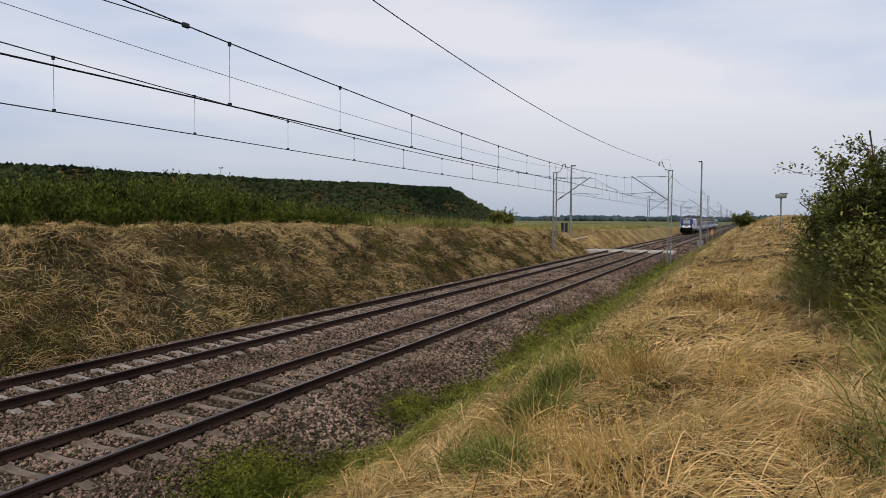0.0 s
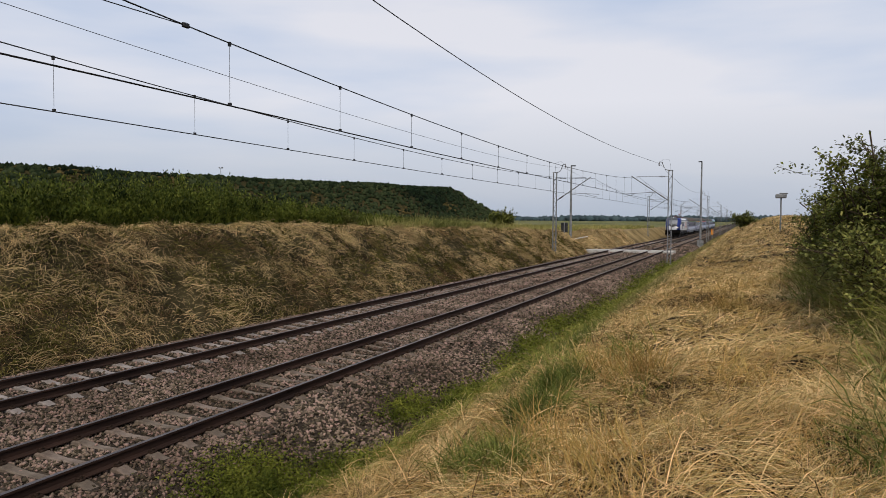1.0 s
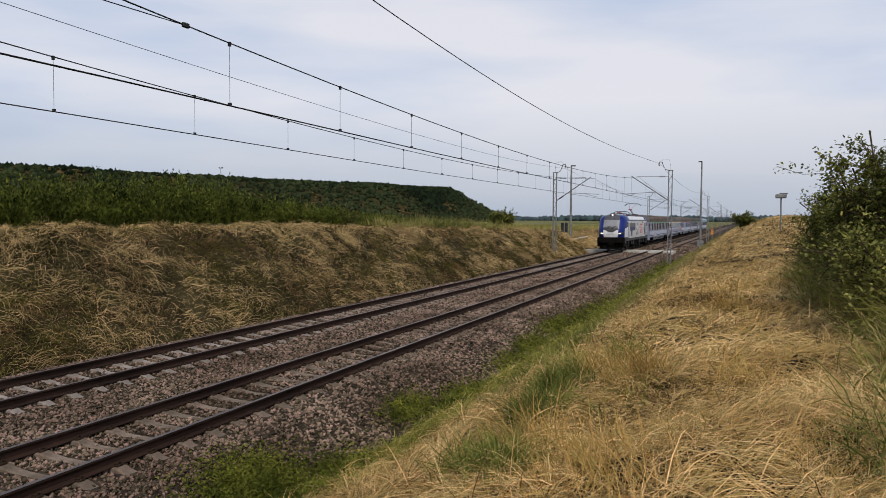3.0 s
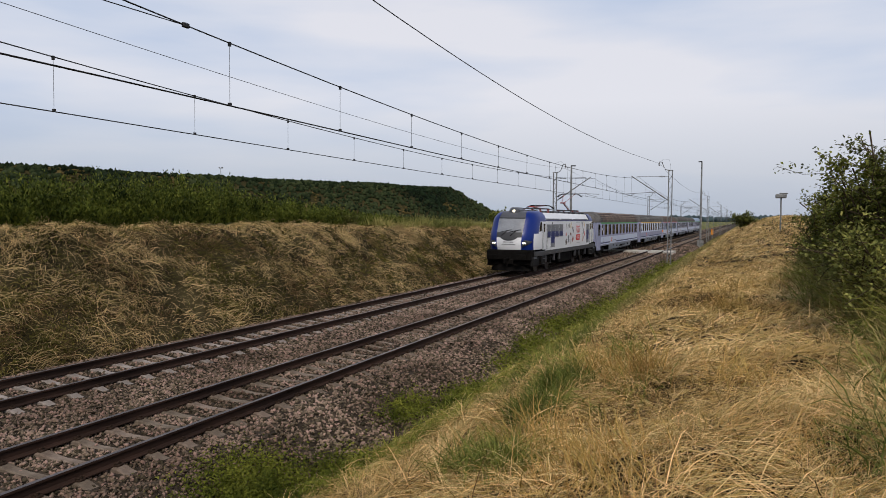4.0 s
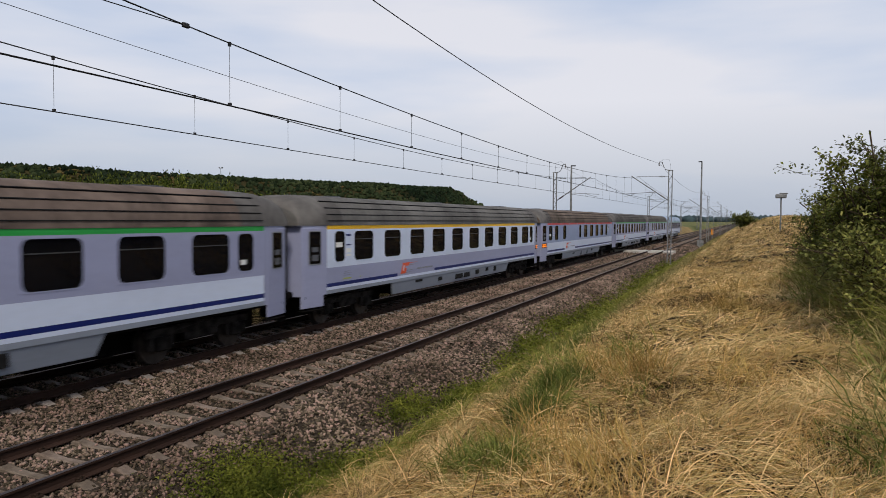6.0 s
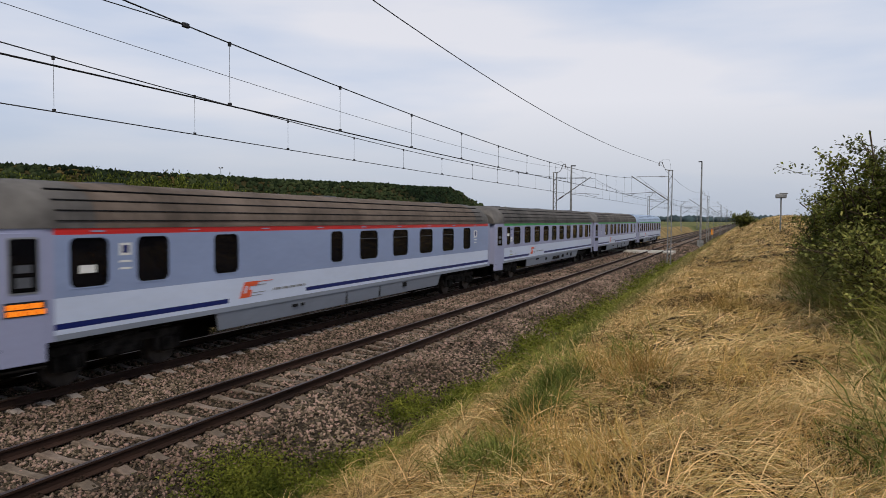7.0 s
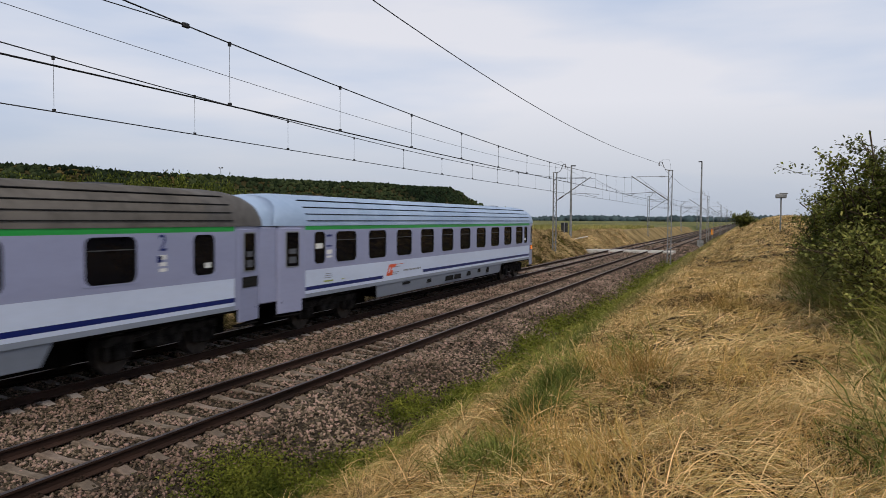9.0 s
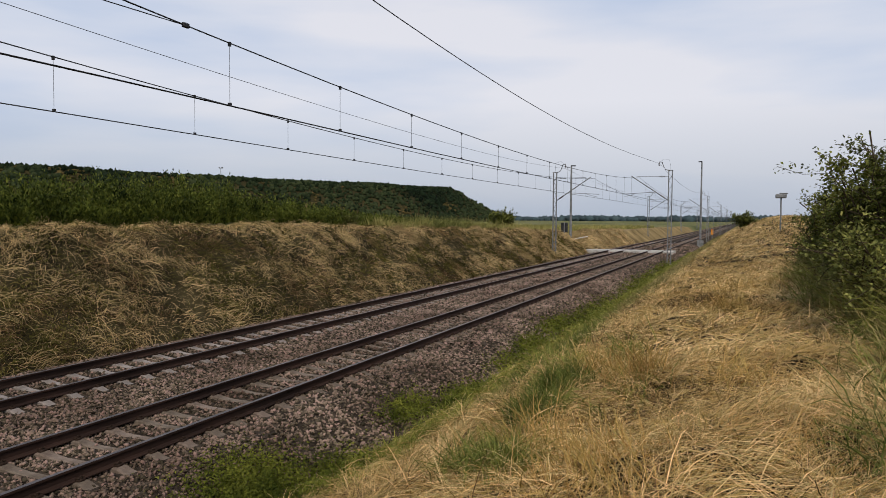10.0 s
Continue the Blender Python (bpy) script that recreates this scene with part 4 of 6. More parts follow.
def bush(x, y, r, h, limbs, leaves, size, label, leaf=None):
    """A shrub: crooked limbs from the ground with twigs, each twig carrying leaves."""
    b = empty("bush", pose(x, y, float(ground_z(x, y)) - 0.05))
    wood, pts = bmesh.new(), []
    for i in range(limbs):
        az, tilt = RNG.uniform(0, 6.28), RNG.uniform(0.05, 0.75)
        out = RNG.uniform(0.25, 1.0)
        tip = np.array([math.cos(az) * r * out, math.sin(az) * r * out, h * RNG.uniform(0.55, 1.0) * (1 - 0.35 * out ** 2)])
        base = np.array([RNG.normal(0, 0.12) * r, RNG.normal(0, 0.12) * r, 0])
        mid = base * 0.4 + tip * 0.6 + np.array([0, 0, 0.18 * h]) * tilt
        path = [base, base * 0.6 + mid * 0.4 + RNG.normal(0, 0.06, 3), mid, mid * 0.45 + tip * 0.55 + RNG.normal(0, 0.07, 3), tip]
        merge(wood, strand([tuple(q) for q in path], 0.008 + 0.007 * RNG.random(), 4))
        for k in range(9):
            q = RNG.uniform(0.12, 1.0)
            a = np.array([np.interp(q * 4, range(5), [w[c] for w in path]) for c in range(3)])
            e = a + np.array([RNG.normal(0, 1), RNG.normal(0, 1), RNG.normal(0.35, 0.6)]) * 0.30 * (r ** 0.5)
            merge(wood, strand([tuple(a), tuple((a + e) / 2 + RNG.normal(0, 0.03, 3)), tuple(e)], 0.005, 3))
            m = max(3, int(leaves / (limbs * 9)))
            w = RNG.uniform(0.15, 1.0, m)[:, None]
            pts.append(a + (e - a) * w + RNG.normal(0, 0.055 * r ** 0.5, (m, 3)))
    part("trunk", wood, M_BARK, b)
    p = np.concatenate(pts)
    p[:, 2] = np.maximum(p[:, 2], 0.05)
    leaf_cloud(p, size, leaf or M_LEAF, "crown", b)
    return tagged(b, label, "bush", "bushes")


LB = "dense dark green leafy bush with loose twigs on the verge"
bush(10.85, 12.0, 1.1, 3.1, 54, 24000, 0.06, LB)
bush(10.85, 14.1, 1.15, 2.8, 54, 21000, 0.064, LB)
bush(10.75, 16.7, 1.15, 2.75, 50, 18000, 0.068, LB)
bush(11.0, 19.8, 1.15, 2.45, 44, 14000, 0.072, LB)
bush(11.4, 23.5, 1.1, 2.2, 36, 10000, 0.08, LB)
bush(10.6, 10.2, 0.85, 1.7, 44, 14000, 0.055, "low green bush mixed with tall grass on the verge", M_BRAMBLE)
bush(11.9, 10.4, 1.2, 2.9, 44, 14000, 0.062, LB)
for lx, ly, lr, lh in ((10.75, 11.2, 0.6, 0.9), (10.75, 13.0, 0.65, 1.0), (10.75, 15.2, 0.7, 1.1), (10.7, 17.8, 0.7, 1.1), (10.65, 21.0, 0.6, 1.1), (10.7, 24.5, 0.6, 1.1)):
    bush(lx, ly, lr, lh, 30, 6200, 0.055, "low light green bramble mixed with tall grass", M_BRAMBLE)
bush(8.8, 86.0, 1.6, 1.9, 30, 2600, 0.2, "low rounded green bush on the far verge")
bush(-14.2, 69.5, 1.7, 2.3, 34, 4200, 0.2, "lone rounded green bush on the meadow")
bush(-13.2, 37.0, 1.0, 1.05, 22, 1600, 0.14, "low green bush behind the bank shoulder")


# floodlight mast on the hill
fm = empty("floodlight_mast", pose(*(HA + 175 * HD - 14 * HN), 28.2))
part("pole", tube((0, 0, 0), (0, 0, 8.6), 0.28, 0.18, 8), M_GALV, fm)
part("crossbar", box(-1.5, 1.5, -0.12, 0.12, 8.4, 8.7), M_GALV, fm)
for s in (-1.2, 1.2):
    part("floodlight", box(s - 0.5, s + 0.5, -0.35, 0.35, 8.6, 9.3, 0.08), M_GALV, fm)
tagged(fm, "slim floodlight mast with two heads on the hill", "floodlight mast")

# equipment box on a pole behind the bushes
eb = empty("equipment_box", pose(10.75, 48.0, float(ground_z(10.75, 48.0))))
part("pole", tube((0, 0, -0.2), (0, 0, 2.1), 0.045), M_GALV, eb)
part("housing", box(-0.32, 0.3, -0.2, 0.2, 2.02, 2.27, 0.04), M_GALV, eb)
part("cap", box(-0.1, 0.36, -0.15, 0.15, 2.27, 2.34, 0.02), M_GALV, eb)
tagged(eb, "grey equipment box on a thin pole", "equipment box")

# wayside cross among the weeds
wc = empty("wayside_cross", pose(-16.0, 37.0, 2.6))
M_OLDWOOD = mat("weathered_wood", (0.2, 0.12, 0.06), (0.4, 0.26, 0.15), 4, 0.9, stretch=(4, 4, 0.6))
part("post", box(-0.06, 0.06, -0.06, 0.06, 0, 1.55, 0.01), M_OLDWOOD, wc)
part("crossbar", box(-0.24, 0.24, -0.05, 0.05, 1.15, 1.27, 0.01), M_OLDWOOD, wc)
tagged(wc, "weathered brown wooden cross standing in the weeds", "cross")


# ---- train: one electric locomotive and six coaches
def paint(name, c, rough=0.35, dirt=0.8):
    return mat(name, tuple(v * dirt for v in c), c, 0.7, rough, fine=9, stretch=(1, 0.35, 1.2), spec=0.28)


P_WHITE = paint("cool_white_coach_paint", (0.55, 0.62, 0.78), 0.35, 0.88)
P_LWHITE = paint("white_locomotive_paint", (0.70, 0.72, 0.76), 0.3, 0.92)
P_BLUE = paint("deep_blue_vehicle_paint", (0.004, 0.02, 0.165), 0.36)
P_NAVY = paint("navy_stripe", (0.005, 0.014, 0.125), 0.45)
P_GREY = paint("lilac_grey_vehicle_paint", (0.285, 0.305, 0.45), 0.4, 0.88)
P_BLUEGREY = paint("pale_blue_grey_vehicle_paint", (0.25, 0.31, 0.48), 0.4, 0.88)
P_DGREY = paint("dark_grey_vehicle_paint", (0.05, 0.052, 0.058), 0.5)
P_LOUVRE = paint("louvre_grey_paint", (0.19, 0.195, 0.21), 0.55)
P_MGREY = paint("mid_grey_vehicle_paint", (0.22, 0.23, 0.25), 0.45)
P_SKIRT = paint("blue_grey_skirt_paint", (0.23, 0.26, 0.32), 0.5)
P_GREEN = paint("green_stripe", (0.02, 0.30, 0.055), 0.4)
P_LIME = paint("lime_notice_bar", (0.36, 0.42, 0.12), 0.5)
P_YELLOW = paint("yellow_stripe", (0.72, 0.42, 0.01), 0.4)
P_RED = paint("red_stripe", (0.55, 0.02, 0.018), 0.4)
P_ORANGE = paint("orange_red_emblem", (0.68, 0.10, 0.035), 0.4)
P_CAP = paint("slate_grey_vehicle_paint", (0.085, 0.09, 0.105), 0.45)
P_BLACK = mat("black_rubber", (0.008, 0.008, 0.009), (0.02, 0.02, 0.02), 5, 0.75)
P_BELLOWS = mat("grey_rubber_bellows", (0.05, 0.05, 0.058), (0.12, 0.12, 0.135), 4, 0.8, bump=0.4, bump_scale=30)
# underframe and bogie colours include the deep shade below the train
P_UNDER = mat("shaded_underframe", (0.002, 0.0018, 0.0018), (0.009, 0.008, 0.0075), 3, 0.85, bump=0.3)
P_BOGIE = mat("shaded_bogie_steel", (0.004, 0.0037, 0.0035), (0.03, 0.027, 0.025), 4, 0.8, bump=0.3)
P_WHEEL = mat("worn_wheel_steel", (0.02, 0.018, 0.017), (0.07, 0.06, 0.055), 6, 0.5, metal=0.5)
P_GLASS = mat("dark_tinted_glass", (0.003, 0.003, 0.004), (0.006, 0.006, 0.008), 1, 0.03, spec=0.12)
# windscreen base colour is raised to carry part of the sky's reflection
P_SCREEN = mat("sky_toned_windscreen_glass", (0.17, 0.18, 0.2), (0.25, 0.265, 0.29), 1.2, 0.05, spec=0.8)
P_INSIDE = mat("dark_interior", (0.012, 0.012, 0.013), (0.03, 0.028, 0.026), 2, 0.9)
P_PAPER = paint("white_sticker", (0.75, 0.75, 0.73), 0.6)
P_REDINS = mat("red_insulator", (0.14, 0.012, 0.01), (0.25, 0.025, 0.018), 5, 0.4)
P_LED = glow("amber_display", (1.0, 0.24, 0.01), 0.6)
P_LAMP = glow("lit_headlamp", (1.0, 0.9, 0.7), 3.0)
P_ROOFS = [mat("brown_stained_roof", (0.075, 0.058, 0.05), (0.19, 0.145, 0.122), 0.9, 0.75, fine=6, stretch=(0.4, 1.2, 1)), mat("grey_coach_roof", (0.08, 0.078, 0.075), (0.16, 0.155, 0.15), 0.6, 0.75, stretch=(0.4, 1, 1)),
           mat("dusty_brown_roof", (0.075, 0.06, 0.05), (0.165, 0.13, 0.108), 0.7, 0.8, stretch=(0.4, 1, 1)), mat("dark_grey_roof", (0.055, 0.052, 0.05), (0.115, 0.108, 0.102), 0.7, 0.8, stretch=(0.4, 1, 1)),
           mat("sooty_grey_roof", (0.065, 0.06, 0.055), (0.14, 0.128, 0.117), 0.7, 0.8, stretch=(0.4, 1, 1)), mat("pale_blue_grey_roof", (0.24, 0.33, 0.48), (0.34, 0.44, 0.6), 0.6, 0.55, stretch=(0.4, 1, 1))]


def plate(pts, t=0.004, bm=None, mi=0):
    """A thin plate on the side of a vehicle: pts in y and z, outwards along x."""
    own = bmesh.new()
    a = [own.verts.new((0, y, z)) for y, z in pts]
    b = [own.verts.new((t, y, z)) for y, z in pts]
    k = len(pts)
    own.faces.new(b)
    own.faces.new(a[::-1])
    for i in range(k):
        own.faces.new((a[i], a[(i + 1) % k], b[(i + 1) % k], b[i]))
    bmesh.ops.recalc_face_normals(own, faces=own.faces[:])
    for f in own.faces:
        f.material_index = mi
    return merge(bm, own)


def rounded(y0, y1, z0, z1, r, n=4):
    out = []
    for cy, cz, a0 in ((y1 - r, z1 - r, 0), (y0 + r, z1 - r, 90), (y0 + r, z0 + r, 180), (y1 - r, z0 + r, 270)):
        for k in range(n + 1):
            a = radians(a0 + 90 * k / n)
            out.append((cy + r * math.cos(a), cz + r * math.sin(a)))
    return out


def window_meshes(w, h, r, body):
    """Rubber frame with rounded corners, recessed pane, and a rail of the hinged top light; centred, facing +x."""
    inner, outer = rounded(-w / 2 + 0.012, w / 2 - 0.012, -h / 2 + 0.012, h / 2 - 0.012, r), rounded(-w / 2 - 0.012, w / 2 + 0.012, -h / 2 - 0.012, h / 2 + 0.012, 0.02)
    bm = bmesh.new()
    k = len(inner)
    lay = [[bm.verts.new((x, y, z)) for y, z in p] for x, p in ((-0.04, outer), (0.008, outer), (0.008, inner), (-0.04, inner))]
    for q, (a, b) in enumerate(zip(lay, lay[1:])):
        for i in range(k):
            bm.faces.new((a[i], a[(i + 1) % k], b[(i + 1) % k], b[i])).material_index = q // 2
    bmesh.ops.recalc_face_normals(bm, faces=bm.faces[:])
    fr = bpy.data.meshes.new("window_frame")
    bm.to_mesh(fr), bm.free()
    fr.materials.append(body)
    fr.materials.append(P_BLACK)
    bm = plate(rounded(-w / 2 + 0.02, w / 2 - 0.02, -h / 2 + 0.02, h / 2 - 0.02, r))
    bm.transform(Matrix.Translation((-0.03, 0, 0)))
    pa = bpy.data.meshes.new("pane")
    bm.to_mesh(pa), bm.free()
    pa.materials.append(P_GLASS)
    bm = box(-0.026, -0.012, -w / 2 + 0.05, w / 2 - 0.05, h * 0.2, h * 0.2 + 0.022)
    ra = bpy.data.meshes.new("top_light_rail")
    bm.to_mesh(ra), bm.free()
    ra.materials.append(P_DGREY)
    return fr, pa, ra


def window_set(body):
    return {"large": window_meshes(1.27, 0.95, 0.16, body), "small": window_meshes(0.61, 0.95, 0.14, body), "mid": window_meshes(0.9, 0.95, 0.14, body), "wide": window_meshes(1.25, 0.95, 0.16, body), "slim": window_meshes(0.72, 0.95, 0.14, body)}


WINS = {"grey": window_set(P_GREY), "white": window_set(P_WHITE), "blue": window_set(P_BLUEGREY)}
WIDTH = {"large": 1.27, "small": 0.61, "mid": 0.9, "wide": 1.25, "slim": 0.72}


def writing(text, size, m, parent, at, name="lettering", label="", align="CENTER"):
    """Letters as a thin mesh on the side that faces +x, reading from the far end of the view to the near one."""
    cu = bpy.data.curves.new(name, "FONT")
    cu.body, cu.size, cu.align_x, cu.align_y, cu.extrude = text, size, align, "CENTER", 0.002
    ob = bpy.data.objects.new(name, cu)
    scene.collection.objects.link(ob)
    bpy.context.view_layer.update()
    me = bpy.data.meshes.new_from_object(ob)
    bpy.data.objects.remove(ob)
    me.materials.clear()
    me.materials.append(m)
    t = new(name, me)
    t.parent = parent
    t.matrix_basis = Matrix.Translation(at) @ Euler((radians(90), 0, radians(90))).to_matrix().to_4x4()
    return tagged(t, label) if label else t


SIDE, EAVE, LEN = 1.41, 3.05, 24.95
ROWS = [1.0, 1.11, 1.2, 1.31, 1.78, 1.93, 2.88, 2.93, 3.05]


def side_wall(wins, y0, y1, scheme, b0=5.8):
    """Flat side with real openings, painted in bands. scheme: materials of the rows from the sill up."""
    b1 = b0 + 3.3
    ys = sorted({y0, y1, b0, b1, *[a for a, b in wins], *[b for a, b in wins]})
    bm = bmesh.new()
    for a, b in zip(ys, ys[1:]):
        for r in range(8):
            if r == 5 and any(w0 - 1e-4 <= a and b <= w1 + 1e-4 for w0, w1 in wins):
                continue
            mi = scheme[r]
            if r == 2 and b0 <= a < b1:
                mi = scheme[3]
            f = bm.faces.new([bm.verts.new((SIDE, y, z)) for y, z in ((a, ROWS[r]), (b, ROWS[r]), (b, ROWS[r + 1]), (a, ROWS[r + 1]))])
            f.material_index = mi
    bmesh.ops.remove_doubles(bm, verts=bm.verts[:], dist=1e-4)
    back = bmesh.ops.extrude_face_region(bm, geom=bm.faces[:])
    for v in back["geom"]:
        if isinstance(v, bmesh.types.BMVert):
            v.co.x -= 0.045
    bmesh.ops.recalc_face_normals(bm, faces=bm.faces[:])
    return bm


def roof_bm():
    """Arched roof with rounded-down ends and lengthwise seams."""
    bm = bmesh.new()
    secs = [(-0.18, 0.6, 1.25), (-0.1, 0.8, 1.27), (0.1, 0.9, 1.29), (0.5, 0.97, 1.34), (1.08, 1.0, 1.41), (2.0, 1.0, 1.41), (6, 1, 1.41), (12, 1, 1.41), (18, 1, 1.41), (LEN - 2.0, 1, 1.41), (LEN - 1.08, 1.0, 1.41), (LEN - 0.5, 0.97, 1.34), (LEN - 0.1, 0.9, 1.29), (LEN + 0.1, 0.8, 1.27), (LEN + 0.18, 0.6, 1.25)]
    prof = []
    for k in range(25):
        a = math.pi * k / 24
        prof.append((math.copysign(abs(math.cos(a)) ** 0.72, math.cos(a)), abs(math.sin(a)) ** 0.86))
    rings = []
    for y, s, w in secs:
        rings.append([bm.verts.new((x * (w + 0.012), y, EAVE + 0.92 * s * z)) for x, z in prof])
    for a, b in zip(rings, rings[1:]):
        for k in range(24):
            f = bm.faces.new((a[k], a[k + 1], b[k + 1], b[k]))
            f.smooth = True
            f.material_index = 1 if a[0].co.y < 1.9 or b[0].co.y > LEN - 1.9 else 0
    bm.faces.new(rings[0]), bm.faces.new(rings[-1][::-1])
    bmesh.ops.recalc_face_normals(bm, faces=bm.faces[:])
    return bm


def make_mesh(name, bm, mats):
    me = bpy.data.meshes.new(name)
    bm.normal_update()
    bm.to_mesh(me), bm.free()
    for m in mats:
        me.materials.append(m)
    return me


def seam_meshes():
    """Raised lengthwise roof seams, one mesh each."""
    out = []
    for k in (0.85, 2.3, 4.05, 6.3, 17.7, 19.95, 21.7, 23.15):
        a = math.pi * k / 24
        x, z = math.copysign(abs(math.cos(a)) ** 0.72, math.cos(a)), abs(math.sin(a)) ** 0.86
        c = V((x * (SIDE + 0.012), 0, EAVE + 0.945 * z))
        n = V((x, 0, z * 0.8)).normalized()
        t = V((-n.z, 0, n.x))
        q = [c + t * 0.014 - n * 0.02, c - t * 0.014 - n * 0.02, c - t * 0.01 + n * 0.016, c + t * 0.01 + n * 0.016]
        out.append(make_mesh("roof_seam", extrude_profile([(p.x, p.z) for p in q], 1.15, LEN - 1.15), [P_BLACK]))
    return out


def wheel_mesh(r):
    bm = tube((-0.065, 0, 0), (0.065, 0, 0), r, n=24)
    tube((-0.09, 0, 0), (-0.05, 0, 0), r + 0.03, n=24, bm=bm)
    tube((0.06, 0, 0), (0.1, 0, 0), r * 0.55, r * 0.4, n=16, bm=bm)
    return make_mesh("wheel", bm, [P_WHEEL])


W_COACH, W_LOCO = wheel_mesh(0.46), wheel_mesh(0.6)


def bogie(parent, y, wheel, r, base, xw, beam):
    """Two axles in a steel frame with springs, axle boxes and dampers."""
    bm = bmesh.new()
    for s in (-1, 1):
        x = s * (xw + 0.22)
        box(x - 0.07, x + 0.07, y - base - 0.45, y + base + 0.45, beam, beam + 0.2, 0.03, bm)
        box(x - 0.07, x + 0.07, y - 0.55, y + 0.55, beam - 0.18, beam + 0.02, 0.03, bm)
        for q in (-base, base):
            box(x - 0.09, x + 0.1, y + q - 0.17, y + q + 0.17, r - 0.16, r + 0.17, 0.04, bm)
            for d in (-0.3, 0.3):
                tube((x, y + q + d, r - 0.12), (x, y + q + d, beam + 0.02), 0.075, n=8, bm=bm)
        tube((x, y - 0.25, beam + 0.18), (x, y - 0.25, beam + 0.42), 0.14, n=10, bm=bm)
        tube((x, y + 0.25, beam + 0.18), (x, y + 0.25, beam + 0.42), 0.14, n=10, bm=bm)
        tube((x + s * 0.08, y - 0.9, beam + 0.12), (x + s * 0.08, y + 0.7, beam + 0.3), 0.035, n=6, bm=bm)
    box(-xw, xw, y - 0.3, y + 0.3, beam - 0.05, beam + 0.25, 0.03, bm)
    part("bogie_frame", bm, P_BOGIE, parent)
    for q in (-base, base):
        for s in (-1, 1):
            share("wheel", wheel, parent, pose(s * xw, y + q, r, 0, 0, 0 if s > 0 else 180))
        part("axle", tube((-xw, y + q, r), (xw, y + q, r), 0.09, n=8), P_WHEEL, parent)


def bellows_bm(y0, y1):
    bm = bmesh.new()
    for (x0, x1, z0, z1) in ((-0.82, -0.66, 1.15, 3.15), (0.66, 0.82, 1.15, 3.15), (-0.82, 0.82, 3.0, 3.2)):
        box(x0, x1, y0, y1, z0, z1, 0.06, bm)
    box(-0.66, 0.66, (y0 + y1) / 2 - 0.02, (y0 + y1) / 2 + 0.02, 1.1, 3.05, bm=bm)
    return bm


def coach_door():
    """Leaf with a pressed edge, its tall pane, and a grab handle; hinged edge at the origin, facing +x."""
    leaf = box(-0.03, 0.012, 0.04, 0.94, 0.66, 2.98, 0.012)
    fr = plate(rounded(0.27, 0.82, 1.91, 2.9, 0.05), 0.012)
    fr.transform(Matrix.Translation((0.012, 0, 0)))
    pane = plate(rounded(0.30, 0.79, 1.94, 2.87, 0.04), 0.006)
    pane.transform(Matrix.Translation((0.0225, 0, 0)))
    notice = box(0.027, 0.031, 0.4, 0.68, 2.28, 2.42)
    box(0.027, 0.031, 0.4, 0.68, 2.02, 2.2, bm=notice)
    step = box(-0.2, 0.03, 0.04, 0.94, 0.56, 0.6, 0.01)
    return [make_mesh(n, b, [m]) for n, b, m in (("door_leaf", leaf, P_GREY), ("window_frame", fr, P_MGREY), ("pane", pane, P_GLASS), ("notice", notice, P_CAP), ("step", step, P_UNDER))]


def display_bm():
    """A dark panel with two lines of unreadable lit dots, drawn as bars."""
    bm = box(0.012, 0.026, 0.2, 0.93, 1.52, 1.78, 0.004)
    for r in range(2):
        q = 0.24
        while q < 0.84:
            w = 0.04 + 0.06 * random.random()
            box(0.02, 0.03, q, q + w, 1.54 + 0.115 * r, 1.63 + 0.115 * r, bm=bm, mi=1)
            q += w + 0.018
    return bm


DOOR = coach_door()
SEAMS = seam_meshes()
P_ROOFEND = mat("grey_roof_end", (0.07, 0.066, 0.064), (0.15, 0.142, 0.136), 0.8, 0.7, fine=5)
ROOFME = [make_mesh("roof", roof_bm(), [m, P_ROOFEND if m is not P_ROOFS[5] else m]) for m in P_ROOFS]
SKIRT_BITS = ((7.4, 8.0, 0.86, 0.95), (9.6, 9.95, 0.75, 0.9), (11.5, 12.3, 0.68, 0.88), (12.5, 13.2, 0.68, 0.88), (14.0, 14.4, 0.72, 0.92), (15.4, 15.7, 0.78, 0.95), (16.6, 16.9, 0.7, 0.95))
STD = [("small", 1.52)] + [("large", 2.70 + 2.06 * k) for k in range(10)] + [("small", 22.82)]
DINER = [("mid", 1.4), ("mid", 2.98), ("mid", 5.28), ("slim", 10.4), ("wide", 12.15), ("wide", 14.5), ("wide", 16.75), ("wide", 19.0), ("mid", 21.35)]
LATER = [("large", y) for y in (4.22, 6.84, 8.88, 10.92, 12.96, 14.84, 16.7, 19.56)] + [("slim", 22.44)]


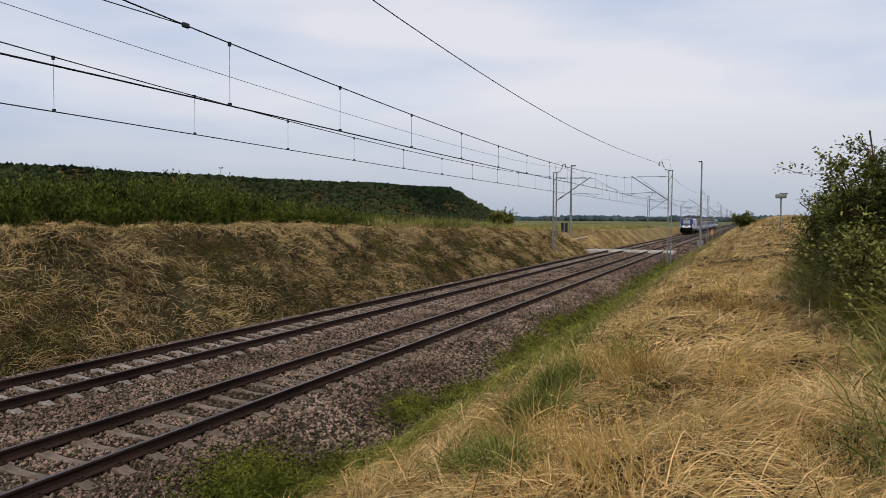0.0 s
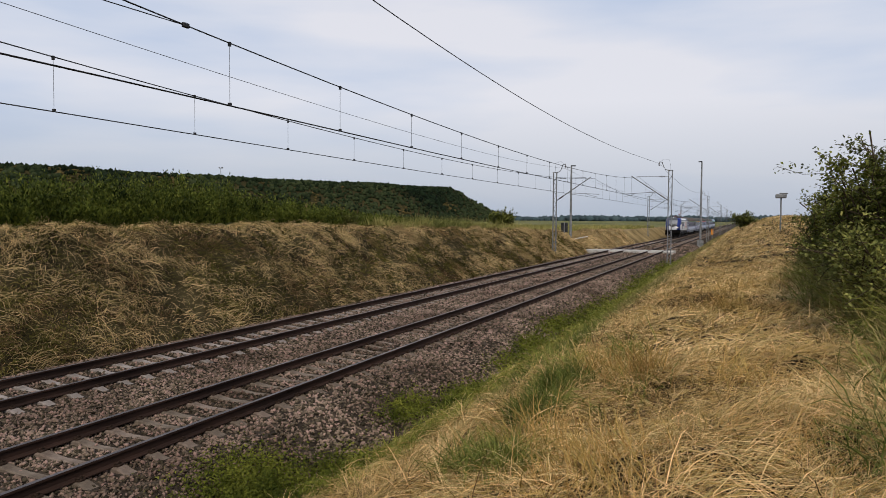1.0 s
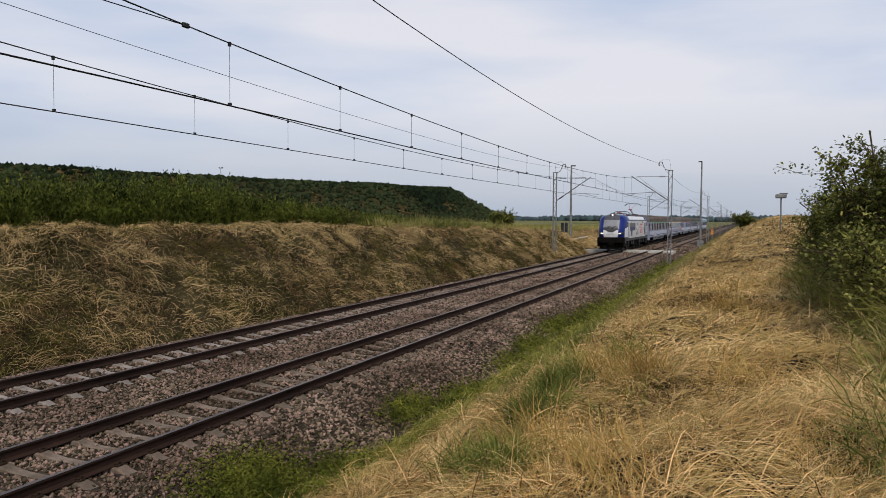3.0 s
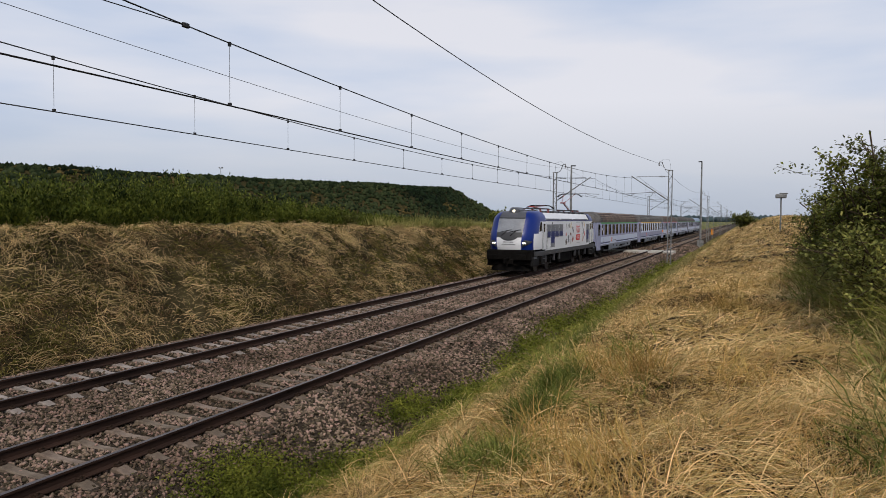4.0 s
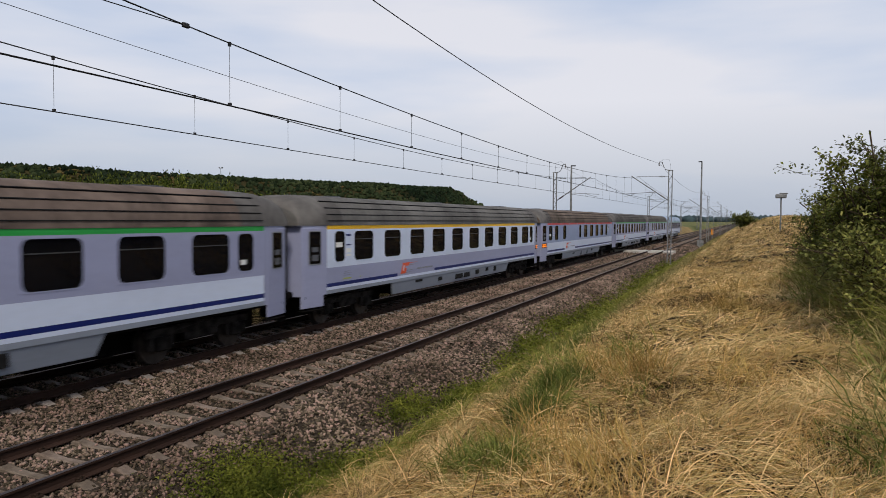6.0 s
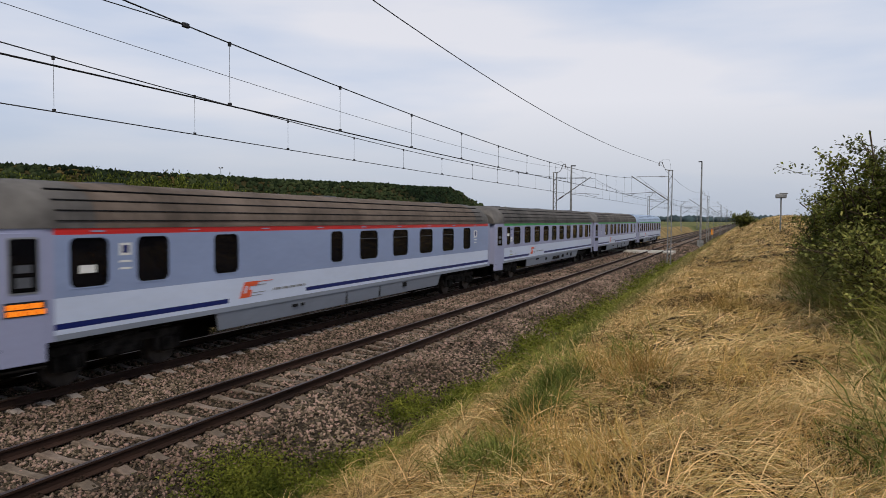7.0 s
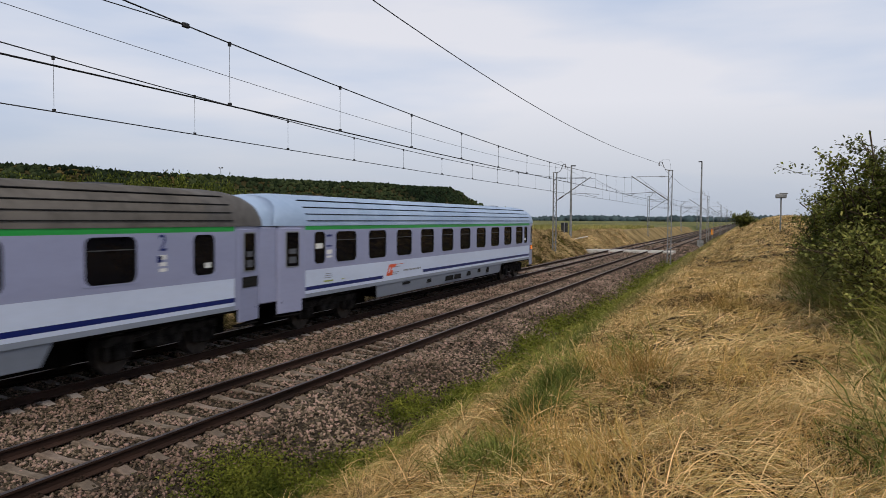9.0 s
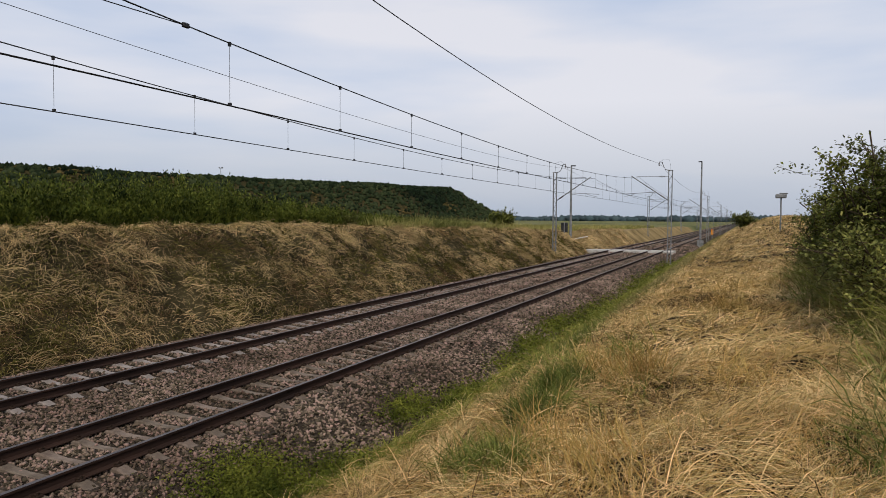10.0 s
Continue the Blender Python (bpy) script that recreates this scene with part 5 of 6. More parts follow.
def coach(i, wins, stripe, note, front_door=True, rear_door=True, inverse=False, leds=()):
    c = empty("passenger_coach", pose(TRACKS["far"], 0, 0))
    y0, y1 = (1.08 if front_door else 0.3), (LEN - 1.08 if rear_door else LEN - 0.3)
    spans = [(y, y + WIDTH[k]) for k, y in wins]
    sc = (3, 1, 2, 1, 0, 0, 0, 4) if not inverse else (3, 1, 2, 0, 1, 1, 1, 4)
    mats = [P_BLUEGREY if wins is DINER else P_GREY, P_WHITE, P_NAVY, P_SKIRT, stripe]
    for s in (0, 180):
        bm = side_wall(spans if s == 0 else [(LEN - b, LEN - a) for a, b in spans], y0 if s == 0 else LEN - y1, y1 if s == 0 else LEN - y0, sc, 6.3 if wins is LATER else 5.8)
        w = part("side_wall", bm, mats, c)
        base = Matrix.Identity(4) if s == 0 else pose(0, LEN, 0, 0, 0, 180)
        w.matrix_basis = base
        for k, y in wins:
            fr, pa, ra = WINS["white" if inverse else "blue" if wins is DINER else "grey"][k]
            yy = y + WIDTH[k] / 2
            m = (Matrix.Translation((SIDE, yy, 2.405)) if s == 0 else base @ Matrix.Translation((SIDE, LEN - yy, 2.405)))
            wf = share("window", fr, c, m)
            share("pane", pa, wf, Matrix.Identity(4))
            if k in ("large", "wide"):
                share("top_light_rail", ra, wf, Matrix.Identity(4))
    rf = share("roof", ROOFME[i], c, Matrix.Identity(4))
    for me in SEAMS:
        share("roof_seam", me, rf, Matrix.Identity(4))
    # tapered door bays at both ends
    for e, has in ((0, front_door), (1, rear_door)):
        for s in (-1, 1):
            if not has:
                bm = box(0, 0.05, 0, 0.36, 1.0, EAVE, 0.01)
            else:
                bm = box(-0.05, 0.0, 0.0, 1.1, 2.98, EAVE, 0.003)
                box(-0.05, 0.0, -0.02, 0.04, 0.66, EAVE, 0.003, bm)
                box(-0.05, 0.0, 0.94, 1.1, 1.0, EAVE, 0.003, bm)
            turn = -7.4 if has else 0
            m = pose(1.27 if has else 1.355, 0, 0, 0, 0, turn)
            if (s < 0) != (e == 1):
                m = Matrix.Diagonal((-1, 1, 1, 1)) @ m @ Matrix.Diagonal((-1, 1, 1, 1)) @ pose(0, 0, 0)
            if e == 1:
                m = pose(0, LEN, 0, 0, 0, 180) @ m
            flip = (s < 0) != (e == 1)
            if flip:
                bm.transform(Matrix.Diagonal((-1, 1, 1, 1)))
                bmesh.ops.reverse_faces(bm, faces=bm.faces[:])
            part("door_bay", bm, P_GREY, c).matrix_basis = m
            if has:
                leaf = new("door", DOOR[0])
                leaf.parent = c
                leaf.matrix_basis = m @ (Matrix.Translation((0, 0, 0)) if not flip else pose(0, 0.98, 0, 0, 0, 180))
                for nm, me in zip(("window_frame", "pane", "notice", "step"), DOOR[1:]):
                    share(nm, me, leaf, Matrix.Identity(4))
                if s > 0 and e in leds:
                    part("destination_display", display_bm(), [P_BLACK, P_LED], leaf, "lit amber destination display")
                elif s > 0 and wins is LATER:
                    part("destination_display", display_bm(), [P_BLACK, P_INSIDE], leaf, "dark destination display")
    for e in (0, 1):
        bm = box(-1.24, 1.24, 0, 0.05, 1.0, 3.25, 0.01) if e == 0 else box(-1.24, 1.24, LEN - 0.05, LEN, 1.0, 3.25, 0.01)
        part("end_wall", bm, P_GREY, c)
        yb = -0.57 if e == 0 else LEN
        part("gangway_bellows", bellows_bm(yb, yb + 0.57), P_BELLOWS, c)
        for s in (-0.875, 0.875):
            d = -1 if e == 0 else 1
            ye = 0 if e == 0 else LEN
            bm = tube((s, ye, 1.06), (s, ye + d * 0.4, 1.06), 0.09, n=10)
            tube((s, ye + d * 0.4, 1.06), (s, ye + d * 0.45, 1.06), 0.24, n=16, bm=bm)
            part("buffer", bm, P_UNDER, c)
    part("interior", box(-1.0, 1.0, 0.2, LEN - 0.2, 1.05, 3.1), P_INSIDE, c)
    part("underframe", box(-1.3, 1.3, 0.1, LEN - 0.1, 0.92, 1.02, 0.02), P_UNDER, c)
    for s in (-1, 1):
        x = s * 1.36
        sk = box(x - 0.03, x + 0.03, 5.4, 18.9, 0.56, 0.998, 0.012)
        for v in sk.verts:
            if v.co.z < 0.7:
                v.co.x -= s * 0.07
                v.co.y += 0.18 if v.co.y < 10 else -0.18
        k = part("skirt", sk, P_SKIRT, c)
        for a, b, z0, z1 in SKIRT_BITS if wins is STD else ((8.5, 8.75, 0.8, 0.88), (8.9, 9.05, 0.8, 0.88), (11.4, 11.43, 0.6, 0.97), (13.6, 13.63, 0.6, 0.97), (15.4, 15.7, 0.78, 0.95)):
            part("hatch", box(x + s * 0.005 - 0.03, x + s * 0.005 + 0.03, a, b, z0, z1, 0.008), P_BLACK, k)
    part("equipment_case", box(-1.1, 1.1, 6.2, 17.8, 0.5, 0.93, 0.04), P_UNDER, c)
    # added solid boxes keep far-side light from showing under the coach ends
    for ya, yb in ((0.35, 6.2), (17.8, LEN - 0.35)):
        part("underfloor_light_block", box(-0.5, 0.5, ya, yb, 0.3, 0.93, 0.04), P_UNDER, c)
    bogie(c, 2.97, W_COACH, 0.46, 1.25, 0.75, 0.62)
    bogie(c, LEN - 2.97, W_COACH, 0.46, 1.25, 0.75, 0.62)
    for y in (3.4, 12.2, 21.2):
        part("roof_vent", box(-0.3, 0.3, y - 0.4, y + 0.4, 3.9, 4.0, 0.04), P_DGREY, c)
    # emblem: slanted block cut by pale bars, speed lines, then a line of unreadable letters
    ye = 6.05 if wins is STD else 6.2 if wins is DINER else 6.69
    em = part("emblem", plate([(ye, 1.27), (ye + 0.42, 1.27), (ye + 0.5, 1.45), (ye + 0.38, 1.45), (ye + 0.42, 1.54), (ye + 0.72, 1.54), (ye + 0.76, 1.66), (ye + 0.2, 1.66)], 0.004), P_ORANGE, c, "orange-red slanted emblem block")
    em.location.x = SIDE
    part("emblem_mark", plate([(ye + 0.17, 1.38), (ye + 0.24, 1.38), (ye + 0.32, 1.56), (ye + 0.25, 1.56)], 0.003), P_WHITE, em).location.x = 0.0045
    for q, (a, b, z) in enumerate(((0.7, 1.35, 1.63), (0.6, 1.05, 1.55), (0.5, 1.0, 1.36), (0.44, 0.85, 1.29))):
        part("speed_line", box(SIDE, SIDE + 0.006, ye + a, ye + b, z, z + 0.018), P_ORANGE if q < 1 else P_MGREY, c)
    for k in range(14):
        w = 0.05 + 0.04 * ((k * 7) % 3)
        part("lettering_bar", box(SIDE, SIDE + 0.004, ye + 1.35 + k * 0.11, ye + 1.35 + k * 0.11 + w, 1.36, 1.42), P_MGREY, c)
    # stickers and notices by the doors
    for a, b, z0, z1, m in ((2.2, 2.5, 2.72, 2.78, P_NAVY), (2.2, 2.5, 2.42, 2.46, P_NAVY), (2.2, 2.5, 2.2, 2.33, P_PAPER), (2.2, 2.5, 2.09, 2.15, P_PAPER), (2.05, 2.55, 1.375, 1.42, P_LIME), (2.1, 2.5, 1.49, 1.505, P_MGREY), (2.1, 2.5, 1.55, 1.565, P_MGREY), (2.1, 2.45, 1.61, 1.625, P_MGREY), (3.05, 3.2, 1.385, 1.41, P_LIME)):
        if wins is STD:
            part("sticker", box(SIDE, SIDE + 0.005, a, b, z0, z1), m, c)
    if wins is LATER:
        part("window_notice", box(SIDE - 0.02, SIDE - 0.005, 4.3, 4.64, 2.03, 2.17), P_PAPER, c, "white paper notice in the window")
    else:
        zn = 2.38 if wins is STD else 2.2
        part("window_notice", box(SIDE - 0.02, SIDE - 0.005, wins[0][1] + (0.12 if wins is STD else 0.24), wins[0][1] + (0.49 if wins is STD else 0.6), zn, zn + 0.15), P_PAPER, c, "white paper notice in the window")
    for y in ((22.96,) if wins is STD else (22.84,) if wins is LATER else ()):
        part("window_notice", box(SIDE - 0.02, SIDE - 0.005, y, y + 0.2, 2.1, 2.22), P_PAPER, c, "white paper notice in the window")
    return tagged(c, note, "passenger coach", "coaches of the train")


def numeral_two(c, y):
    writing("2", 0.5, P_NAVY, c, (SIDE + 0.004, y, 2.7), "class_numeral", "dark blue class numeral two")
    for z0, z1 in ((2.36, 2.46), (2.22, 2.3), (2.1, 2.17)):
        part("pictogram", box(SIDE, SIDE + 0.005, y - 0.1, y + 0.1, z0, z1), P_PAPER, c)
    part("pictogram", box(SIDE, SIDE + 0.005, y - 0.16, y - 0.02, 2.3, 2.44), P_NAVY, c)


COACHES = [
    coach(0, STD, P_GREEN, "grey and white coach with green stripe and stained roof"),
    coach(1, STD, P_YELLOW, "white coach with yellow stripe and grey lower band", inverse=True, leds=(1,)),
    coach(2, DINER, P_RED, "grey and white dining coach with red stripe", rear_door=False, leds=(0,)),
    coach(3, STD, P_GREEN, "grey and white coach with green stripe and dark roof"),
    coach(4, LATER, P_GREEN, "grey and white coach with green stripe and class numerals"),
    coach(5, STD, P_GREEN, "grey and white coach with green stripe and pale blue roof", leds=(1,)),
]
for q0, q1, z0, z1, qm in ((22.7, 23.1, 2.42, 2.75, P_PAPER), (22.82, 22.98, 2.5, 2.7, P_NAVY), (22.7, 23.1, 2.3, 2.34, P_PAPER), (22.75, 23.05, 2.18, 2.22, P_PAPER), (2.55, 2.85, 2.5, 2.75, P_PAPER), (2.62, 2.78, 2.55, 2.7, P_NAVY), (2.55, 2.85, 2.36, 2.4, P_PAPER), (2.55, 2.85, 2.22, 2.26, P_PAPER)):
    part("pictogram", box(SIDE, SIDE + (0.005 if qm is P_PAPER else 0.008), q0, q1, z0, z1), qm, COACHES[2])
for q in range(9):
    part("stripe_mark", box(SIDE, SIDE + 0.005, 1.9 + 2.6 * q, 2.2 + 2.6 * q, 2.975, 3.005), P_GREY, COACHES[2])
def hood_bm():
    """The rounded-down end of the roof over a vestibule bay."""
    bm = bmesh.new()
    rings = []
    for y, s, w in ((-0.92, 0.5, 1.12), (-0.86, 0.68, 1.18), (-0.7, 0.82, 1.23), (-0.4, 0.9, 1.25), (0.12, 0.93, 1.27)):
        ring = []
        for k in range(17):
            a = math.pi * k / 16
            ring.append(bm.verts.new((math.copysign(abs(math.cos(a)) ** 0.72, math.cos(a)) * w, y, EAVE + 0.92 * s * abs(math.sin(a)) ** 0.86)))
        rings.append(ring)
    for a, b in zip(rings, rings[1:]):
        for k in range(16):
            bm.faces.new((a[k], a[k + 1], b[k + 1], b[k])).smooth = True
    bm.faces.new(rings[0]), bm.faces.new(rings[-1][::-1])
    bmesh.ops.recalc_face_normals(bm, faces=bm.faces[:])
    return bm


# two coaches have a plain vestibule bay ahead of their front doors
for vc, hood in ((COACHES[0], P_ROOFEND), (COACHES[5], P_ROOFS[5])):
    part("vestibule_bay", box(-1.24, 1.24, -0.78, -0.03, 1.0, 3.04, 0.03), P_GREY, vc)
    part("vestibule_hood", hood_bm(), hood, vc)
    part("gangway_bellows", bellows_bm(-1.1, -0.79), P_BELLOWS, vc)
numeral_two(COACHES[4], 2.49)
numeral_two(COACHES[4], 21.54)


# ---- locomotive
LOCO = 19.4
CZ = [1.46, 1.75, 2.2, 2.42, 2.6, 3.15, 3.34, 3.5, 3.64, 3.74, 3.8]
CY0 = [0.12, 0.0, 0.05, 0.13, 0.24, 0.56, 0.68, 0.82, 1.0, 1.28, 1.9]
CXF = [0.72, 0.74, 0.77, 0.79, 0.80, 0.82, 0.82, 0.80, 0.77, 0.72, 0.6]
CW = [1.45, 1.47, 1.47, 1.47, 1.47, 1.46, 1.44, 1.37, 1.26, 1.14, 0.95]
CAB_END = 3.02


def cab_bm():
    bm = bmesh.new()
    rows = []
    for z, y0, xf, w in zip(CZ, CY0, CXF, CW):
        half = [(0.0, y0 - 0.05), (xf * 0.5, y0 - 0.035), (xf, y0 + 0.03), (xf + 0.45 * (w - xf), y0 + 0.2), (xf + 0.83 * (w - xf), y0 + 0.6), (w, y0 + 1.15), (w, CAB_END)]
        rows.append([bm.verts.new((-x, y, z)) for x, y in half[:0:-1]] + [bm.verts.new((x, y, z)) for x, y in half])
    for r, (a, b) in enumerate(zip(rows, rows[1:])):
        for k in range(12):
            f = bm.faces.new((a[k], a[k + 1], b[k + 1], b[k]))
            col = k if k >= 6 else 11 - k
            if col in (6, 7):
                f.material_index = 0 if r < 2 else 2 if r == 2 else 3 if r < 6 else 4
            elif col in (8, 9):
                f.material_index = 1
            elif col == 10:
                f.material_index = 0 if r < 3 else 1
            else:
                f.material_index = 0 if r < 5 else 1
            f.smooth = True
    t = rows[-1]
    bm.faces.new(t).material_index = 4
    bmesh.ops.recalc_face_normals(bm, faces=bm.faces[:])
    return bm


def front_y(x, z):
    """Depth of the cab's front surface."""
    y0, xf = np.interp(z, CZ, CY0), np.interp(z, CZ, CXF)
    return float(np.interp(abs(x), [0, xf * 0.5, xf], [y0 - 0.05, y0 - 0.035, y0 + 0.03]))


def front_strip(low, high, half, t):
    """A thin panel that follows the cab's front between two curves."""
    bm = bmesh.new()
    cols = []
    for k in range(17):
        x = -half + 2 * half * k / 16
        zs = [low(x) + (high(x) - low(x)) * q / 4 for q in range(5)]
        cols.append([bm.verts.new((x, front_y(x, z) - t, z)) for z in zs])
    for a, b in zip(cols, cols[1:]):
        for q in range(4):
            bm.faces.new((a[q], b[q], b[q + 1], a[q + 1]))
    ex = bmesh.ops.extrude_face_region(bm, geom=bm.faces[:])
    for v in ex["geom"]:
        if isinstance(v, bmesh.types.BMVert):
            v.co.y += t + 0.02
    bmesh.ops.recalc_face_normals(bm, faces=bm.faces[:])
    return bm


def locomotive():
    c = empty("electric_locomotive", pose(TRACKS["far"], 0, 0))
    mats = [P_LWHITE, P_BLUE, P_DGREY, P_SCREEN, P_CAP]
    for e in (0, 1):
        bm = cab_bm()
        if e:
            bm.transform(pose(0, LOCO, 0, 0, 0, 180))
        cab = part("cab", bm, mats, c, "blue and white streamlined driver's cab")
        m = Matrix.Identity(4) if e == 0 else pose(0, LOCO, 0, 0, 0, 180)
        # dark U-shaped mask under the windscreen, rim of the screen, wipers
        part("mask", front_strip(lambda x: 2.0 + 0.42 * (abs(x) / 0.78) ** 2.2, lambda x: 2.5, 0.78, 0.014), P_DGREY, cab).matrix_basis = m
        part("screen_rim", front_strip(lambda x: 3.32, lambda x: 3.37, 0.8, 0.012), P_BLACK, cab).matrix_basis = m
        bm = bmesh.new()
        for x in (-0.45, 0.1):
            tube((x, front_y(x, 2.3) - 0.05, 2.3), (x + 0.3, front_y(x + 0.3, 2.6) - 0.05, 2.6), 0.022, n=6, bm=bm)
            tube((x - 0.1, front_y(x - 0.1, 2.52) - 0.04, 2.52), (x + 0.58, front_y(x + 0.58, 2.66) - 0.04, 2.66), 0.018, n=6, bm=bm)
        part("wiper", bm, P_BLACK, cab).matrix_basis = m
        for s in (-1, 1):
            bm = tube((s * 0.97, 0.42, 1.88), (s * 0.93, 0.1, 1.87), 0.19, 0.16, 16)
            tube((s * 0.98, 0.2, 1.88), (s * 1.3, 0.72, 1.96), 0.17, 0.06, 12, bm)
            tube((s * 0.95, 0.18, 1.86), (s * 0.78, 0.1, 1.66), 0.15, 0.05, 12, bm)
            hl = part("headlight", bm, P_DGREY, cab, "dark grey teardrop headlight housing")
            hl.matrix_basis = m
            for dx in (-0.05, 0.055):
                part("lens", tube((s * 0.93 + dx, 0.13, 1.87), (s * 0.93 + dx, 0.03, 1.87), 0.045, n=12), P_LAMP if e == 0 else P_MGREY, hl, "dimly lit headlamp lens" if e == 0 else "")
            # cab side window, slanted front edge
            w = plate([(1.44, 2.52), (2.06, 2.6), (2.06, 3.12), (1.72, 3.12)], 0.012)
            w.transform(Matrix.Translation((1.464, 0, 0)))
            if s < 0:
                w.transform(Matrix.Diagonal((-1, 1, 1, 1)))
                bmesh.ops.reverse_faces(w, faces=w.faces[:])
            part("side_window", w, P_GLASS, cab).matrix_basis = m
            # cab door with its window and rails
            x = s * 1.47
            d = part("cab_door", box(x - 0.02, x + 0.02, 2.2, 3.02, 1.42, 3.14, 0.015), P_LWHITE, c)
            d.matrix_basis = m
            part("pane", box(x - 0.025, x + 0.028, 2.42, 2.74, 2.5, 3.02, 0.02), P_GLASS, d)
            for yy in (2.14, 3.1):
                part("grab_rail", tube((x + s * 0.05, yy, 1.45), (x + s * 0.05, yy, 3.0), 0.018, n=6), P_MGREY, c).matrix_basis = m
        part("nose_line", box(-0.42, 0.42, -0.062, -0.035, 1.78, 1.81), P_MGREY, cab).matrix_basis = m
        for k in range(9):
            part("lettering_bar", box(-0.3 + 0.07 * k, -0.26 + 0.07 * k, -0.064, -0.03, 1.9, 1.96), P_MGREY, cab).matrix_basis = m
        part("top_lamp_housing", box(-0.34, 0.34, 1.02, 2.3, 3.5, 4.0, 0.16), P_CAP, cab).matrix_basis = m
        part("top_lamp", tube((0, 1.06, 3.78), (0, 0.99, 3.78), 0.075, n=14), P_LAMP if e == 0 else P_MGREY, cab, "dimly lit top headlamp" if e == 0 else "").matrix_basis = m
        # buffer beam, buffers, coupling, plough, steps
        bm = box(-1.38, 1.38, -0.02, 0.75, 0.82, 1.47, 0.08)
        box(-1.32, 1.32, 0.2, 1.5, 0.55, 0.85, 0.05, bm)
        part("buffer_beam", bm, P_UNDER, c).matrix_basis = m
        for s in (-0.875, 0.875):
            bm = tube((s, 0.05, 1.06), (s, -0.35, 1.06), 0.12, 0.1, 12)
            own = box(s - 0.3, s + 0.3, -0.45, -0.36, 0.88, 1.24, 0.05)
            merge(bm, own)
            part("buffer", bm, P_UNDER, c).matrix_basis = m
        bm = box(-0.07, 0.07, -0.35, 0.1, 0.9, 1.02, 0.02)
        tube((0, -0.3, 0.95), (0, -0.28, 0.5), 0.045, n=8, bm=bm)
        box(-0.3, 0.3, -0.1, 0.1, 0.6, 0.95, 0.05, bm)
        part("coupling", bm, P_UNDER, c).matrix_basis = m
        bm = bmesh.new()
        pv = [(-1.2, 0.55), (-0.7, 0.2), (0, 0.12), (0.7, 0.2), (1.2, 0.55)]
        lo = [bm.verts.new((x, y - 0.12, 0.22)) for x, y in pv]
        hi = [bm.verts.new((x, y + 0.05, 0.62)) for x, y in pv]
        for k in range(4):
            bm.faces.new((lo[k], lo[k + 1], hi[k + 1], hi[k]))
        ex = bmesh.ops.extrude_face_region(bm, geom=bm.faces[:])
        for v in ex["geom"]:
            if isinstance(v, bmesh.types.BMVert):
                v.co.y += 0.04
        bmesh.ops.recalc_face_normals(bm, faces=bm.faces[:])
        part("snow_plough", bm, P_UNDER, c).matrix_basis = m
        for s in (-1, 1):
            bm = box(s * 1.2 - 0.22, s * 1.2 + 0.22, 0.25, 1.75, 0.48, 1.06, 0.07)
            part("corner_fairing", bm, P_BLACK, c).matrix_basis = m
            part("fairing_step", box(s * 1.38 - 0.06, s * 1.38 + 0.06, 0.5, 1.1, 0.92, 1.02, 0.02), P_CAP, c).matrix_basis = m
            bm = box(s * 1.42 - 0.04, s * 1.42 + 0.04, 2.15, 2.95, 0.5, 1.06, 0.02)
            part("step_panel", bm, P_BLACK, c).matrix_basis = m
            for z in (0.55, 0.85):
                part("step", box(s * 1.44 - 0.1, s * 1.44 + 0.06, 2.25, 2.85, z, z + 0.035), P_DGREY, c).matrix_basis = m
    y0, y1 = CAB_END, LOCO - CAB_END
    # machine-room body and roof
    for s in (-1, 1):
        bm = box(s * 1.44 - 0.03, s * 1.44 + 0.03, y0, y1, 1.34, 3.17, 0.004)
        sw = part("side_wall", bm, P_LWHITE, c)
        part("gutter", box(s * 1.43 - 0.03, s * 1.43 + 0.03, y0, y1, 3.172, 3.235, 0.01), P_NAVY, c)
        q = [(s * 1.42, 3.24), (s * 1.16, 3.7), (s * 1.1, 3.68), (s * 1.36, 3.22)]
        part("roof_flank", extrude_profile(q, y0, y1), P_LWHITE, c)
        for a, b in ((y0 + 0.3, 6.9), (7.2, 10.6), (10.9, y1 - 0.3)):
            part("roof_grille", extrude_profile([(s * 1.425, 3.245), (s * 1.37, 3.335), (s * 1.36, 3.33), (s * 1.41, 3.24)], a, b), P_DGREY, c)
    part("roof", box(-1.13, 1.13, y0, y1, 3.6, 3.69, 0.02), P_MGREY, c)
    part("sill", box(-1.46, 1.46, 0.66, LOCO - 0.66, 1.06, 1.338, 0.02), P_DGREY, c)
    part("body_core", box(-1.38, 1.38, 1.9, LOCO - 1.9, 1.3, 3.2), P_INSIDE, c)
    for k in range(7):
        y = 3.9 + 1.7 * k
        part("data_plate", box(1.455, 1.466, y, y + 0.4, 1.15, 1.19), P_CAP, c)
